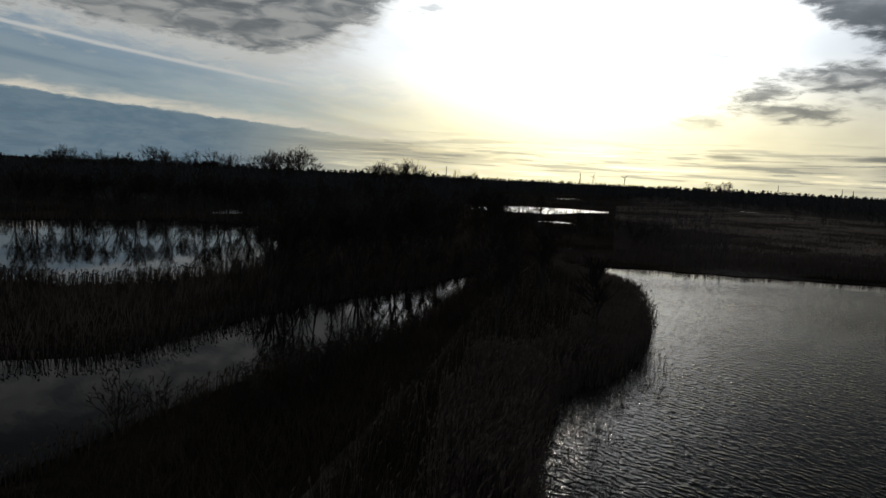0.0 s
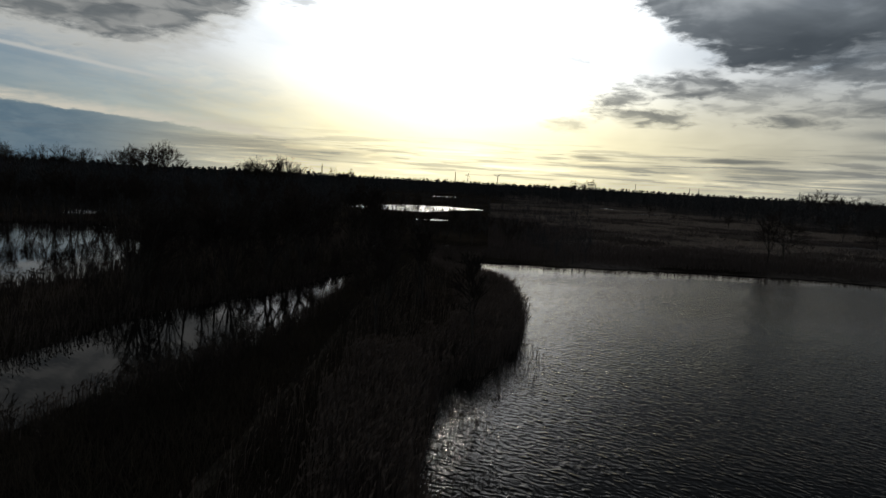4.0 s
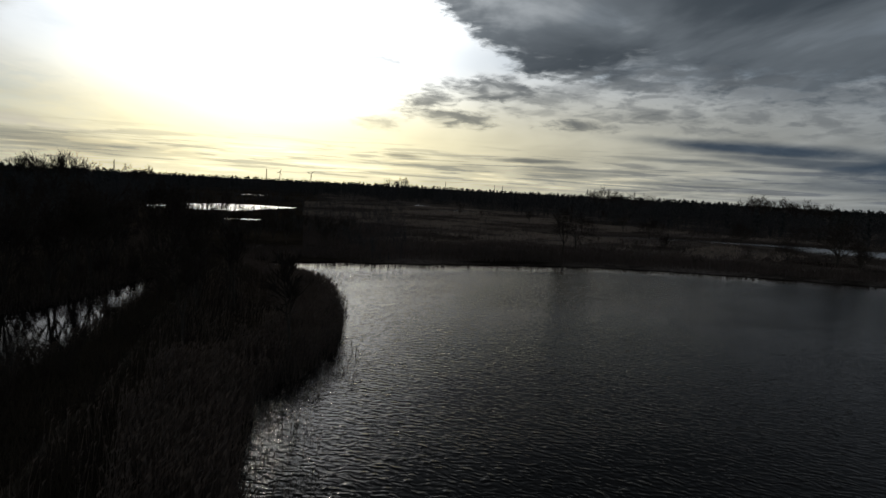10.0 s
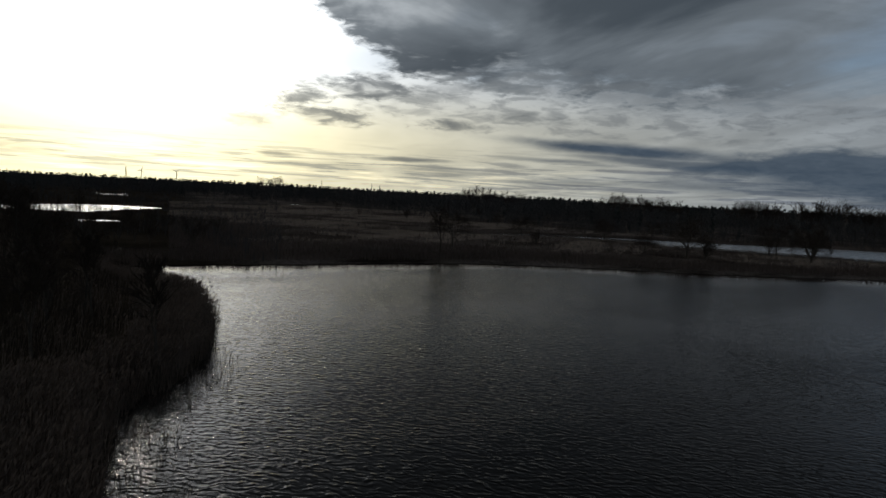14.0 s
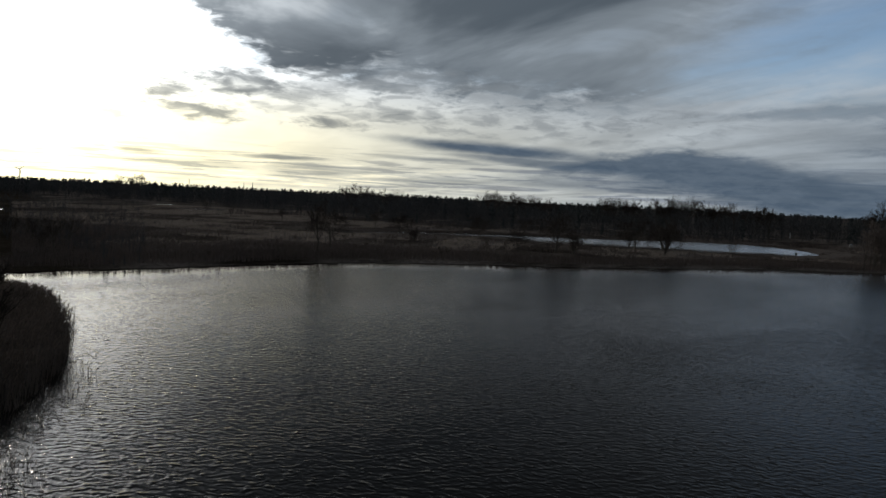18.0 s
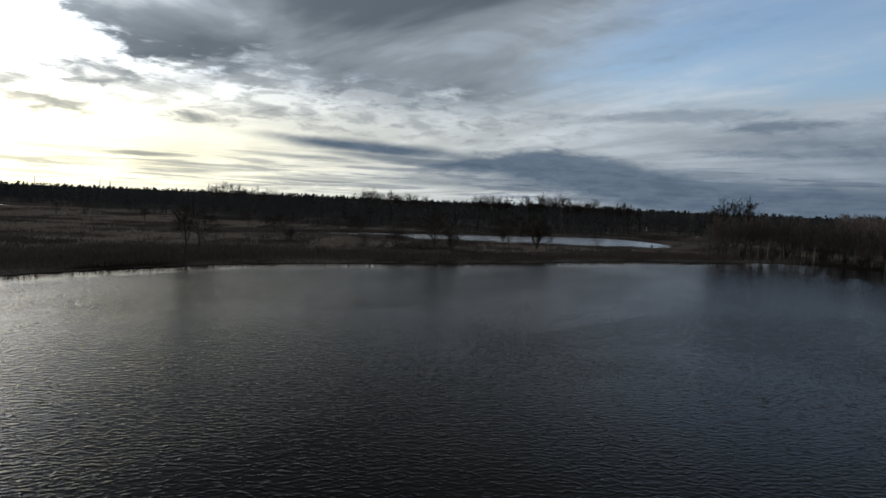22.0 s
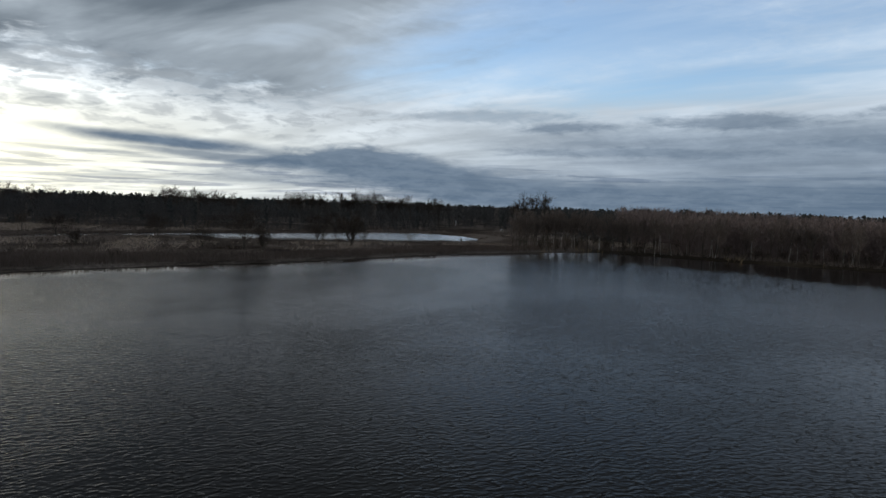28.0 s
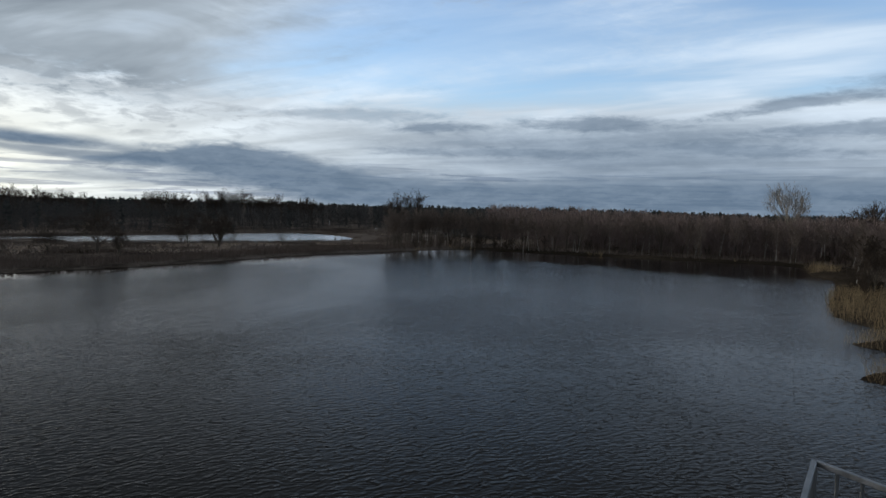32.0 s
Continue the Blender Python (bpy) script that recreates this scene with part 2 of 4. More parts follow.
def plant(name, dark, light, rough=0.85, scale=3.0, far=0.03, gloss=0.2, thin=0.0):
    """Dead or woody plant matter: two scales of variation, and a tone for each piece."""
    mat, k, s = material(name)
    at = k.node("ShaderNodeNewGeometry")
    where = at.outputs["Position"]
    tone = k.math("ADD", k.math("MULTIPLY", k.noise(where, scale, 3), 0.5),
                  k.math("MULTIPLY", k.noise(where, far, 3), 0.7))
    tone = k.math("ADD", tone, k.math("MULTIPLY", at.outputs["Random Per Island"], 0.35))
    info = k.node("ShaderNodeObjectInfo")
    tone = k.math("ADD", tone, k.math("MULTIPLY", info.outputs["Random"], 0.3))
    colour = k.mix(k.ramp(tone, 0.45, 1.35), dark, light)
    k.put(s.inputs["Base Color"], colour)
    s.inputs["Roughness"].default_value = rough
    s.inputs["Specular IOR Level"].default_value = gloss
    if thin:   # dry leaves let some of the low sun through
        through_leaf, both = k.node("ShaderNodeBsdfTranslucent"), k.node("ShaderNodeMixShader")
        k.put(through_leaf.inputs[0], colour)
        k.put(both.inputs[0], thin), k.put(both.inputs[1], s.outputs[0]), k.put(both.inputs[2], through_leaf.outputs[0])
        k.put(mat.node_tree.nodes["Material Output"].inputs[0], both.outputs[0])
    return mat


def birch_bark():
    mat, k, s = material("birch bark")
    where = k.node("ShaderNodeTexCoord").outputs["Object"]
    bands = k.noise(k.vec("MULTIPLY", where, (3.0, 3.0, 9.0)), 1.0, 4, 0.7)
    worn = k.noise(where, 0.35, 3)
    col = k.mix(k.ramp(bands, 0.56, 0.66), (0.42, 0.39, 0.355), (0.06, 0.05, 0.043))
    k.put(s.inputs["Base Color"], k.mix(k.ramp(worn, 0.45, 0.75), col, (0.13, 0.10, 0.08)))
    s.inputs["Roughness"].default_value = 0.8
    return mat


def earth():
    mat, k, s = material("marsh ground")
    where = k.node("ShaderNodeNewGeometry").outputs["Position"]
    patch = k.noise(where, 0.035, 5, 0.6)
    tuft = k.noise(where, 1.3, 6, 0.7)
    col = k.mix(k.ramp(patch, 0.38, 0.66), (0.028, 0.022, 0.017), (0.075, 0.058, 0.043))
    col = k.mix(k.ramp(tuft, 0.35, 0.7), k.mix(0.6, col, (0.012, 0.010, 0.007)), col)
    # straw of flattened reeds over the open meadow east of the dike
    split = k.node("ShaderNodeSeparateXYZ")
    k.put(split.inputs[0], where)
    open_side = k.math("SUBTRACT", split.outputs[0], k.math("MULTIPLY", split.outputs[1], 0.27))
    straw = k.math("ADD", k.math("MULTIPLY", patch, 0.6), k.math("MULTIPLY", k.noise(k.vec("MULTIPLY", where, (0.05, 0.11, 1)), 1.0, 5, 0.65), 0.4))
    straw = k.math("MULTIPLY", k.ramp(straw, 0.36, 0.6), k.math("MULTIPLY", k.ramp(open_side, 5.0, 25.0), k.ramp(split.outputs[1], -10.0, 20.0)))
    col = k.mix(straw, col, k.mix(k.ramp(tuft, 0.3, 0.7), (0.080, 0.066, 0.058), (0.185, 0.152, 0.132)))
    k.put(s.inputs["Base Color"], col)
    s.inputs["Roughness"].default_value = 0.95
    s.inputs["Specular IOR Level"].default_value = 0.0
    bump = k.node("ShaderNodeBump")
    bump.inputs["Strength"].default_value, bump.inputs["Distance"].default_value = 0.8, 0.25
    k.put(bump.inputs["Height"], tuft)
    k.put(s.inputs["Normal"], bump.outputs[0])
    return mat


def trodden():
    mat, k, s = material("trodden earth")
    where = k.node("ShaderNodeNewGeometry").outputs["Position"]
    n = k.noise(where, 0.9, 6, 0.7)
    k.put(s.inputs["Base Color"], k.mix(k.ramp(n, 0.35, 0.7), (0.055, 0.046, 0.036), (0.11, 0.092, 0.072)))
    s.inputs["Roughness"].default_value = 0.95
    s.inputs["Specular IOR Level"].default_value = 0.03
    return mat


def peaty(mat, k, height, rough):
    """Nearly black below, a sky mirror above."""
    bump = k.node("ShaderNodeBump")
    bump.inputs["Strength"].default_value, bump.inputs["Distance"].default_value = 1.0, 1.0
    k.put(bump.inputs["Height"], height)
    deep, shine = k.node("ShaderNodeBsdfDiffuse"), k.node("ShaderNodeBsdfGlossy")
    deep.inputs["Color"].default_value = (0.009, 0.008, 0.007, 1)
    shine.inputs["Color"].default_value = (1.0, 0.98, 0.98, 1)
    k.put(shine.inputs["Roughness"], rough)
    fresnel = k.node("ShaderNodeFresnel")
    fresnel.inputs["IOR"].default_value = 1.333
    for n in (deep, shine, fresnel):
        k.put(n.inputs["Normal"], bump.outputs[0])
    both = k.node("ShaderNodeMixShader")
    k.put(both.inputs[0], k.math("POWER", fresnel.outputs[0], 1.4)), k.put(both.inputs[1], deep.outputs[0]), k.put(both.inputs[2], shine.outputs[0])
    k.put(mat.node_tree.nodes["Material Output"].inputs[0], both.outputs[0])
    return mat


def water(name, ripple, chop, rough):
    """Still or slightly ruffled marsh water."""
    mat, k, s = material(name)
    k.tree.nodes.remove(s)
    where = k.node("ShaderNodeNewGeometry").outputs["Position"]
    small = k.noise(k.mapping(where, (0, 0), 39, (0.27, 1.15)), 1.0, 1.4, 0.45, 0.3)
    mid = k.noise(k.mapping(where, (3, 9), 44, (0.8, 2.2)), 1.0, 2, 0.5, 0.3)
    gust = k.ramp(k.noise(where, 0.018, 3, 0.55, 1.0), 0.35, 0.62, 0.55, 1.0)
    height = k.math("MULTIPLY", k.math("ADD", k.math("MULTIPLY", small, ripple), k.math("MULTIPLY", mid, chop)), gust)
    return peaty(mat, k, height, rough)


# trains of wind waves on the lake: heading in degrees left of the x axis, length in metres, steepness, waviness
WAVES = [(34, 0.62, 0.066, 9.0), (58, 0.46, 0.062, 9.0), (8, 0.38, 0.062, 9.0)]


def lake_water():
    mat, k, s = material("lake water")
    k.tree.nodes.remove(s)
    where = k.node("ShaderNodeNewGeometry").outputs["Position"]
    height = None
    for turn, length, steep, wavy in WAVES:
        n = k.node("ShaderNodeTexWave")
        n.wave_type, n.bands_direction, n.wave_profile = "BANDS", "X", "SIN"
        k.put(n.inputs["Vector"], k.mapping(where, (turn, 3 * turn), turn, (1, 1.0)))
        n.inputs["Scale"].default_value, n.inputs["Distortion"].default_value = 0.314 / length, wavy
        n.inputs["Detail"].default_value, n.inputs["Detail Scale"].default_value, n.inputs["Detail Roughness"].default_value = 1.0, 1.3, 0.4
        train = k.math("MULTIPLY", n.outputs["Fac"], steep * length / math.pi)
        height = train if height is None else k.math("ADD", height, train)
    tiny = k.noise(k.mapping(where, (7, 1), 30, (0.08, 0.13)), 1.0, 2, 0.5, 0.3)
    height = k.math("ADD", height, k.math("MULTIPLY", tiny, 0.014))
    # scattered steeper wavelets
    chop = k.noise(k.mapping(where, (5, 8), 36, (0.44, 0.66)), 1.0, 1.0, 0.4, 0.2)
    height = k.math("ADD", height, k.math("MULTIPLY", k.ramp(chop, 0.52, 0.78), 0.036))
    gust = k.ramp(k.noise(k.vec("MULTIPLY", where, (0.02, 0.03, 1)), 1.0, 4, 0.6, 0.8), 0.34, 0.64, 0.5, 1.0)
    # the wooded eastern shore keeps the wind off
    split = k.node("ShaderNodeSeparateXYZ")
    k.put(split.inputs[0], where)
    edge = k.math("ADD", split.outputs[0], k.math("MULTIPLY", k.math("SUBTRACT", k.noise(where, 0.03, 3), 0.5), 60.0))
    edge = k.math("SUBTRACT", edge, k.math("MULTIPLY", split.outputs[1], 0.45))
    wind = k.math("MULTIPLY", gust, k.ramp(edge, 158.0, 186.0, 1.0, 0.22))
    # and so do the reeds, for a few metres before the northern shore
    gaps = [k.vec("DOT_PRODUCT", k.vec("SUBTRACT", where, (*at, 0)), (*into, 0), out=1)
            for at, into in (((26, 109), (-0.19, -0.982)), ((88, 97), (-0.562, -0.827)))]
    gap = k.math("ADD", k.math("MINIMUM", *gaps), k.math("MULTIPLY", k.math("SUBTRACT", k.noise(where, 0.12, 3), 0.5), 8.0))
    wind = k.math("MULTIPLY", wind, k.ramp(gap, 4.0, 12.0, 0.04, 1.0))
    return peaty(mat, k, k.math("MULTIPLY", height, wind), k.ramp(wind, 0.0, 0.8, 0.03, 0.09, "LINEAR"))


def plain(name, a, b, rough, metal=0.0, scale=6.0):
    mat, k, s = material(name)
    where = k.node("ShaderNodeTexCoord").outputs["Object"]
    n = k.math("ADD", k.math("MULTIPLY", k.noise(where, scale, 6, 0.7), 0.7), k.math("MULTIPLY", k.noise(where, scale * 0.12, 2), 0.3))
    k.put(s.inputs["Base Color"], k.mix(k.ramp(n, 0.35, 0.65), a, b))
    k.put(s.inputs["Roughness"], k.ramp(n, 0.3, 0.7, rough - 0.1, rough + 0.1))
    s.inputs["Metallic"].default_value = metal
    return mat


MAT_GROUND, MAT_PATH = earth(), trodden()
MAT_LAKE = lake_water()
MAT_CALM = water("still water", 0.004, 0.0025, 0.03)
MAT_BREEZY = water("ruffled water", 0.04, 0.015, 0.24)
MAT_BARK = plant("grey bark", (0.030, 0.025, 0.020), (0.075, 0.062, 0.050), 0.9, 2.0)
MAT_TWIG = plant("bare twigs", (0.022, 0.016, 0.012), (0.060, 0.043, 0.031), 0.85, 1.0)
# colour raised towards grey: the haze over the distant trees is painted in
MAT_FAR_WOOD = plant("hazed bare wood far off", (0.052, 0.049, 0.049), (0.098, 0.091, 0.089), 0.9, 0.3, gloss=0.03)
MAT_RED_TWIG = plant("reddish bare twigs", (0.082, 0.063, 0.054), (0.175, 0.134, 0.113), 0.85, 1.0)
MAT_PALE = plant("pale willow bark", (0.15, 0.128, 0.106), (0.29, 0.246, 0.204), 0.85, 1.0)
MAT_BIRCH = birch_bark()
MAT_REED = plant("dry reed", (0.21, 0.168, 0.139), (0.36, 0.290, 0.240), 0.8, 0.6, thin=0.3)
# much darker than the dry reed, with tone patches some metres wide
MAT_DARK_REED = plant("dark old reed", (0.020, 0.016, 0.014), (0.152, 0.116, 0.095), 0.85, 0.6, far=0.16, thin=0.2)
MAT_GOLD = plant("golden reed", (0.11, 0.080, 0.046), (0.36, 0.26, 0.15), 0.8, 0.5, far=0.35, thin=0.2)
MAT_SEDGE = plant("dark sedge", (0.052, 0.040, 0.035), (0.150, 0.115, 0.098), 0.9, 0.5, gloss=0.05)
MAT_BROWN_WOOD = plant("brown bare wood", (0.125, 0.094, 0.086), (0.235, 0.177, 0.162), 0.9, 0.3, gloss=0.04)
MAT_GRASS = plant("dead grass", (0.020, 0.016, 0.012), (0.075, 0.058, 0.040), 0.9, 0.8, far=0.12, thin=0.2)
# needle green lifted to a bluish grey, so distance haze sits in the colour
MAT_PINE = plant("hazed pine needles", (0.034, 0.039, 0.038), (0.058, 0.063, 0.060), 0.9, 0.4, gloss=0.03)
MAT_STEEL = plain("galvanised steel", (0.11, 0.115, 0.125), (0.22, 0.225, 0.24), 0.42, 0.75, 9.0)
MAT_DECK = plain("weathered deck boards", (0.14, 0.12, 0.10), (0.24, 0.21, 0.18), 0.8)
MAT_POST = plain("wet wooden post", (0.014, 0.012, 0.010), (0.04, 0.033, 0.027), 0.75)
MAT_TOWER = plain("pale painted steel", (0.55, 0.55, 0.54), (0.68, 0.68, 0.66), 0.5, 0.0, 0.3)
MAT_MAST = plain("grey lattice steel", (0.16, 0.16, 0.17), (0.25, 0.25, 0.26), 0.6, 0.3, 0.3)

# ---- mesh helpers ----
rng = np.random.default_rng(7)


def mesh_of(name, verts, faces, mats):
    """A mesh from arrays: verts (n, 3) and faces (m, k)."""
    me = bpy.data.meshes.new(name)
    verts, faces = np.asarray(verts, dtype=np.float32).reshape(-1, 3), np.asarray(faces, dtype=np.int32)
    m, sides = faces.shape
    me.vertices.add(len(verts)), me.loops.add(m * sides), me.polygons.add(m)
    me.vertices.foreach_set("co", verts.ravel())
    me.loops.foreach_set("vertex_index", faces.ravel())
    me.polygons.foreach_set("loop_start", np.arange(0, m * sides, sides, dtype=np.int32))
    me.update(calc_edges=True)
    for mat in mats if isinstance(mats, (list, tuple)) else (mats,):
        me.materials.append(mat)
    return me


def smooth_loop(points, steps=6):
    """A closed, rounded outline through a few corner points."""
    p = np.array(points, dtype=float)
    a, b, c, d = np.roll(p, 1, 0), p, np.roll(p, -1, 0), np.roll(p, -2, 0)
    out = []
    for s in np.arange(steps) / steps:
        out.append(0.5 * (2 * b + (c - a) * s + (2 * a - 5 * b + 4 * c - d) * s * s + (3 * b - a - 3 * c + d) * s ** 3))
    return np.stack(out, 1).reshape(-1, 2)


def outside(xy, loop):
    """How far points lie outside a closed outline; negative within."""
    xy = np.asarray(xy, dtype=float)
    best = np.full(len(xy), 1e18)
    inside = np.zeros(len(xy), dtype=bool)
    for a, b in zip(loop, np.roll(loop, -1, 0)):
        d = b - a
        s = np.clip(((xy - a) @ d) / max(d @ d, 1e-9), 0, 1)
        gap = xy - a - s[:, None] * d
        best = np.minimum(best, (gap * gap).sum(1))
        if a[1] != b[1]:
            hits = ((a[1] > xy[:, 1]) != (b[1] > xy[:, 1])) & (xy[:, 0] < d[0] * (xy[:, 1] - a[1]) / d[1] + a[0])
            inside ^= hits
    return np.where(inside, -1, 1) * np.sqrt(best)


def wobble(xy, scale, seed=0.0):
    """Cheap smooth unevenness in -1..1."""
    x, y = xy[:, 0] * scale + seed, xy[:, 1] * scale - seed * 1.7
    return (np.sin(1.3 * x + 0.7 * y) + np.sin(2.1 * y - 1.1 * x + 1.9) + np.sin(3.7 * x + 2.9 * y + 0.5) * 0.6
            + np.sin(5.3 * y - 4.1 * x) * 0.4) / 3.0


# ---- the plan: waters, in metres from the tower ----
LAKE = smooth_loop([(3, 4), (4.5, 18), (5.6, 28), (7.8, 36.5), (9.8, 42), (13.2, 44.8), (17.4, 51.3), (21.5, 61.5), (24.6, 75.5), (25.2, 86),
                    (23, 97), (20.5, 108), (29, 108.4), (48, 105), (72, 101), (88, 97), (102, 88.5), (117, 77), (130, 67), (151, 56),
                    (172, 44), (191, 27), (213, 5), (206, -20), (199, -42), (193, -62), (188, -84), (174, -88), (160, -79), (146, -77), (126, -67),
                    (105, -55), (91, -49.5), (82, -50), (77.5, -46.5), (73.5, -40.8), (68, -43.5), (61.5, -37.2), (57, -32.6), (50, -37), (22, -24), (6, -10)])
CHANNEL = smooth_loop([(-75, 36), (-45, 41), (-29, 43), (-22, 47), (-18, 57), (-13, 67), (-5, 76), (2, 89), (8, 97), (6.5, 90),
                       (3.5, 80), (0, 68), (-3, 56), (-6.5, 49), (-10, 44.5), (-13.5, 39), (-16, 33), (-19, 26), (-27, 18), (-48, 10), (-78, 8)])
POND = smooth_loop([(-120, 120), (-93, 138), (-75, 149), (-58, 156), (-40, 151), (-31, 130), (-25, 107), (-24, 92), (-30, 80),
                    (-37, 71), (-51, 72), (-75, 82), (-110, 100)])
LONG_POND = smooth_loop([(142, 183), (176, 171), (198, 157), (214, 146), (234, 128), (254, 113), (275, 100), (287, 80), (276, 61), (258, 51),
                         (243, 52), (226, 62), (213, 80), (200, 104), (189, 124), (194, 138), (178, 158), (150, 174)])
FAR_POND = smooth_loop([(14, 290), (28, 318), (54, 338), (82, 318), (60, 292), (40, 268)])
# smaller pools: middle, half length, half width, turn in degrees
POOLS = [(39, 219, 6, 5, 0), (104, 529, 13, 8, 0), (140, 538, 11, 4, 0), (178, 556, 13, 4, 0), (-25, 140, 5, 6, 0),
         (-18, 136, 4, 5, 0), (-62, 192, 4, 10, 0), (-121, 238, 6, 14, 0), (-114, 250, 6, 14, 0), (199, 420, 6, 7, 0), (175, 340, 3, 8, 0),
         (188, 349, 3, 9, 0), (197, 345, 4, 9, 0), (204, 334, 3, 8, 0), (219, 326, 3, 8, 0), (160, 121, 5, 2, -30), (251, -40, 5, 14, 10),
         (252, -68, 5, 12, 10), (241, -9, 5, 9, 30), (262, -24, 5, 10, 20)]


def pool_loop(x, y, a, b, turn):
    c, s = math.cos(radians(turn)), math.sin(radians(turn))
    return smooth_loop([(x + a * math.cos(u) * c - b * math.sin(u) * s, y + a * math.cos(u) * s + b * math.sin(u) * c)
                        for u in np.arange(8) * math.pi / 4], 3)


WATERS = [("lake", LAKE, MAT_LAKE, "wide rippled lake under a winter sky"),
          ("channel", CHANNEL, MAT_CALM, "still dark channel that mirrors bare trees"),
          ("pond", POND, MAT_CALM, "still pond among bare willows"),
          ("long_pond", LONG_POND, MAT_BREEZY, "pale long pond behind the reed meadow"),
          ("far_pond", FAR_POND, MAT_BREEZY, "far pond that glints in the low sun")]
WATERS += [("pool", pool_loop(*p), MAT_BREEZY, "small pool of open water in the marsh") for p in POOLS]


def shore_gap(xy, only=None):
    """Distance from the nearest water's edge, negative over water."""
    xy = np.asarray(xy, dtype=float)
    best = np.full(len(xy), 1e9)
    for _, loop, _, _ in WATERS if only is None else WATERS[:only]:
        lo, hi = loop.min(0) - 30, loop.max(0) + 30
        near = np.all((xy > lo) & (xy < hi), axis=1)
        if near.any():
            best[near] = np.minimum(best[near], outside(xy[near], loop))
    return np.where(best > 1e8, 30.0, best)


def ground_height(xy, gap=None):
    xy = np.asarray(xy, dtype=float)
    gap = shore_gap(xy) if gap is None else gap
    gap = gap + 0.35 * wobble(xy, 0.45) + 0.08 * wobble(xy, 1.5, 3)
    bank = np.clip((gap + 2.5) / 5.0, 0, 1)
    bank = bank * bank * (3 - 2 * bank)
    return -0.9 + 1.3 * bank + 0.0 * gap + np.where(gap > 2, 0.10 * wobble(xy, 0.23, 5) + 0.05, 0)


def polar_sheet(name, rings, angles, height, mat):
    r, a = np.meshgrid(rings, np.radians(angles), indexing="ij")
    xy = np.stack([r * np.sin(a), r * np.cos(a)], -1).reshape(-1, 2)
    z = height(xy)
    n, m = len(rings), len(angles)
    i, j = np.meshgrid(np.arange(n - 1), np.arange(m - 1), indexing="ij")
    a0 = (i * m + j).ravel()
    me = mesh_of(name, np.column_stack([xy, z]), np.stack([a0, a0 + 1, a0 + m + 1, a0 + m], 1)[:, ::-1], mat)
    me.polygons.foreach_set("use_smooth", np.ones(len(me.polygons), dtype=bool))
    return new(name, me)


rings = np.concatenate([[0.05, 3, 6, 9], 12 * np.exp(np.arange(0, 4.0, 0.016)), [700, 800, 950, 1200, 1600, 2200, 3200, 4600]])
angles = np.concatenate([np.arange(-42, 128, 0.5), np.arange(128, 318.1, 5)])
ground = polar_sheet("ground", rings, angles, ground_height, MAT_GROUND)
tagged(ground, "dark peaty marsh ground with dead grass", "ground", kind="structure")

for name, loop, mat, label in WATERS:
    mid = loop.mean(0)
    rim = loop + (loop - mid) / np.linalg.norm(loop - mid, axis=1)[:, None] * 2.0 if name != "channel" else loop
    bm = bmesh.new()
    bm.faces.new([bm.verts.new((x, y, 0)) for x, y in rim])
    bmesh.ops.triangulate(bm, faces=bm.faces[:])
    for f in bm.faces:
        if f.normal.z < 0:
            f.normal_flip()
    me = bpy.data.meshes.new("water")
    bm.to_mesh(me), bm.free()
    me.materials.append(mat)
    tagged(new("water_" + name, me), label, "water", kind="structure")

# the footpath on the dike
PATH_LINE = [(-6, 8), (-6, 20), (-4, 30), (-2, 38), (0.5, 47), (3, 60), (6.5, 74), (11, 90), (15.5, 104), (21, 118), (28, 135)]


def path_x(y):
    return np.interp(y, [p[1] for p in PATH_LINE], [p[0] for p in PATH_LINE])


ys = np.arange(8, 134, 0.8)
half = 0.4 + 0.15 * np.sin(ys * 0.9) + 0.1 * np.sin(ys * 2.3)
rows = []
for off in (-1, -0.4, 0.4, 1):
    xy = np.column_stack([path_x(ys) + off * half + 0.15 * np.sin(ys * 0.45), ys])
    rows.append(np.column_stack([xy, ground_height(xy) + (0.05 if abs(off) < 1 else -0.02)]))
n = len(ys)
i, j = np.meshgrid(np.arange(3), np.arange(n - 1), indexing="ij")
a0 = (i * n + j).ravel()
tagged(new("footpath", mesh_of("footpath", np.concatenate(rows), np.stack([a0, a0 + n, a0 + n + 1, a0 + 1], 1), MAT_PATH)),
       "narrow trodden earth footpath along the dike", "path", kind="structure")

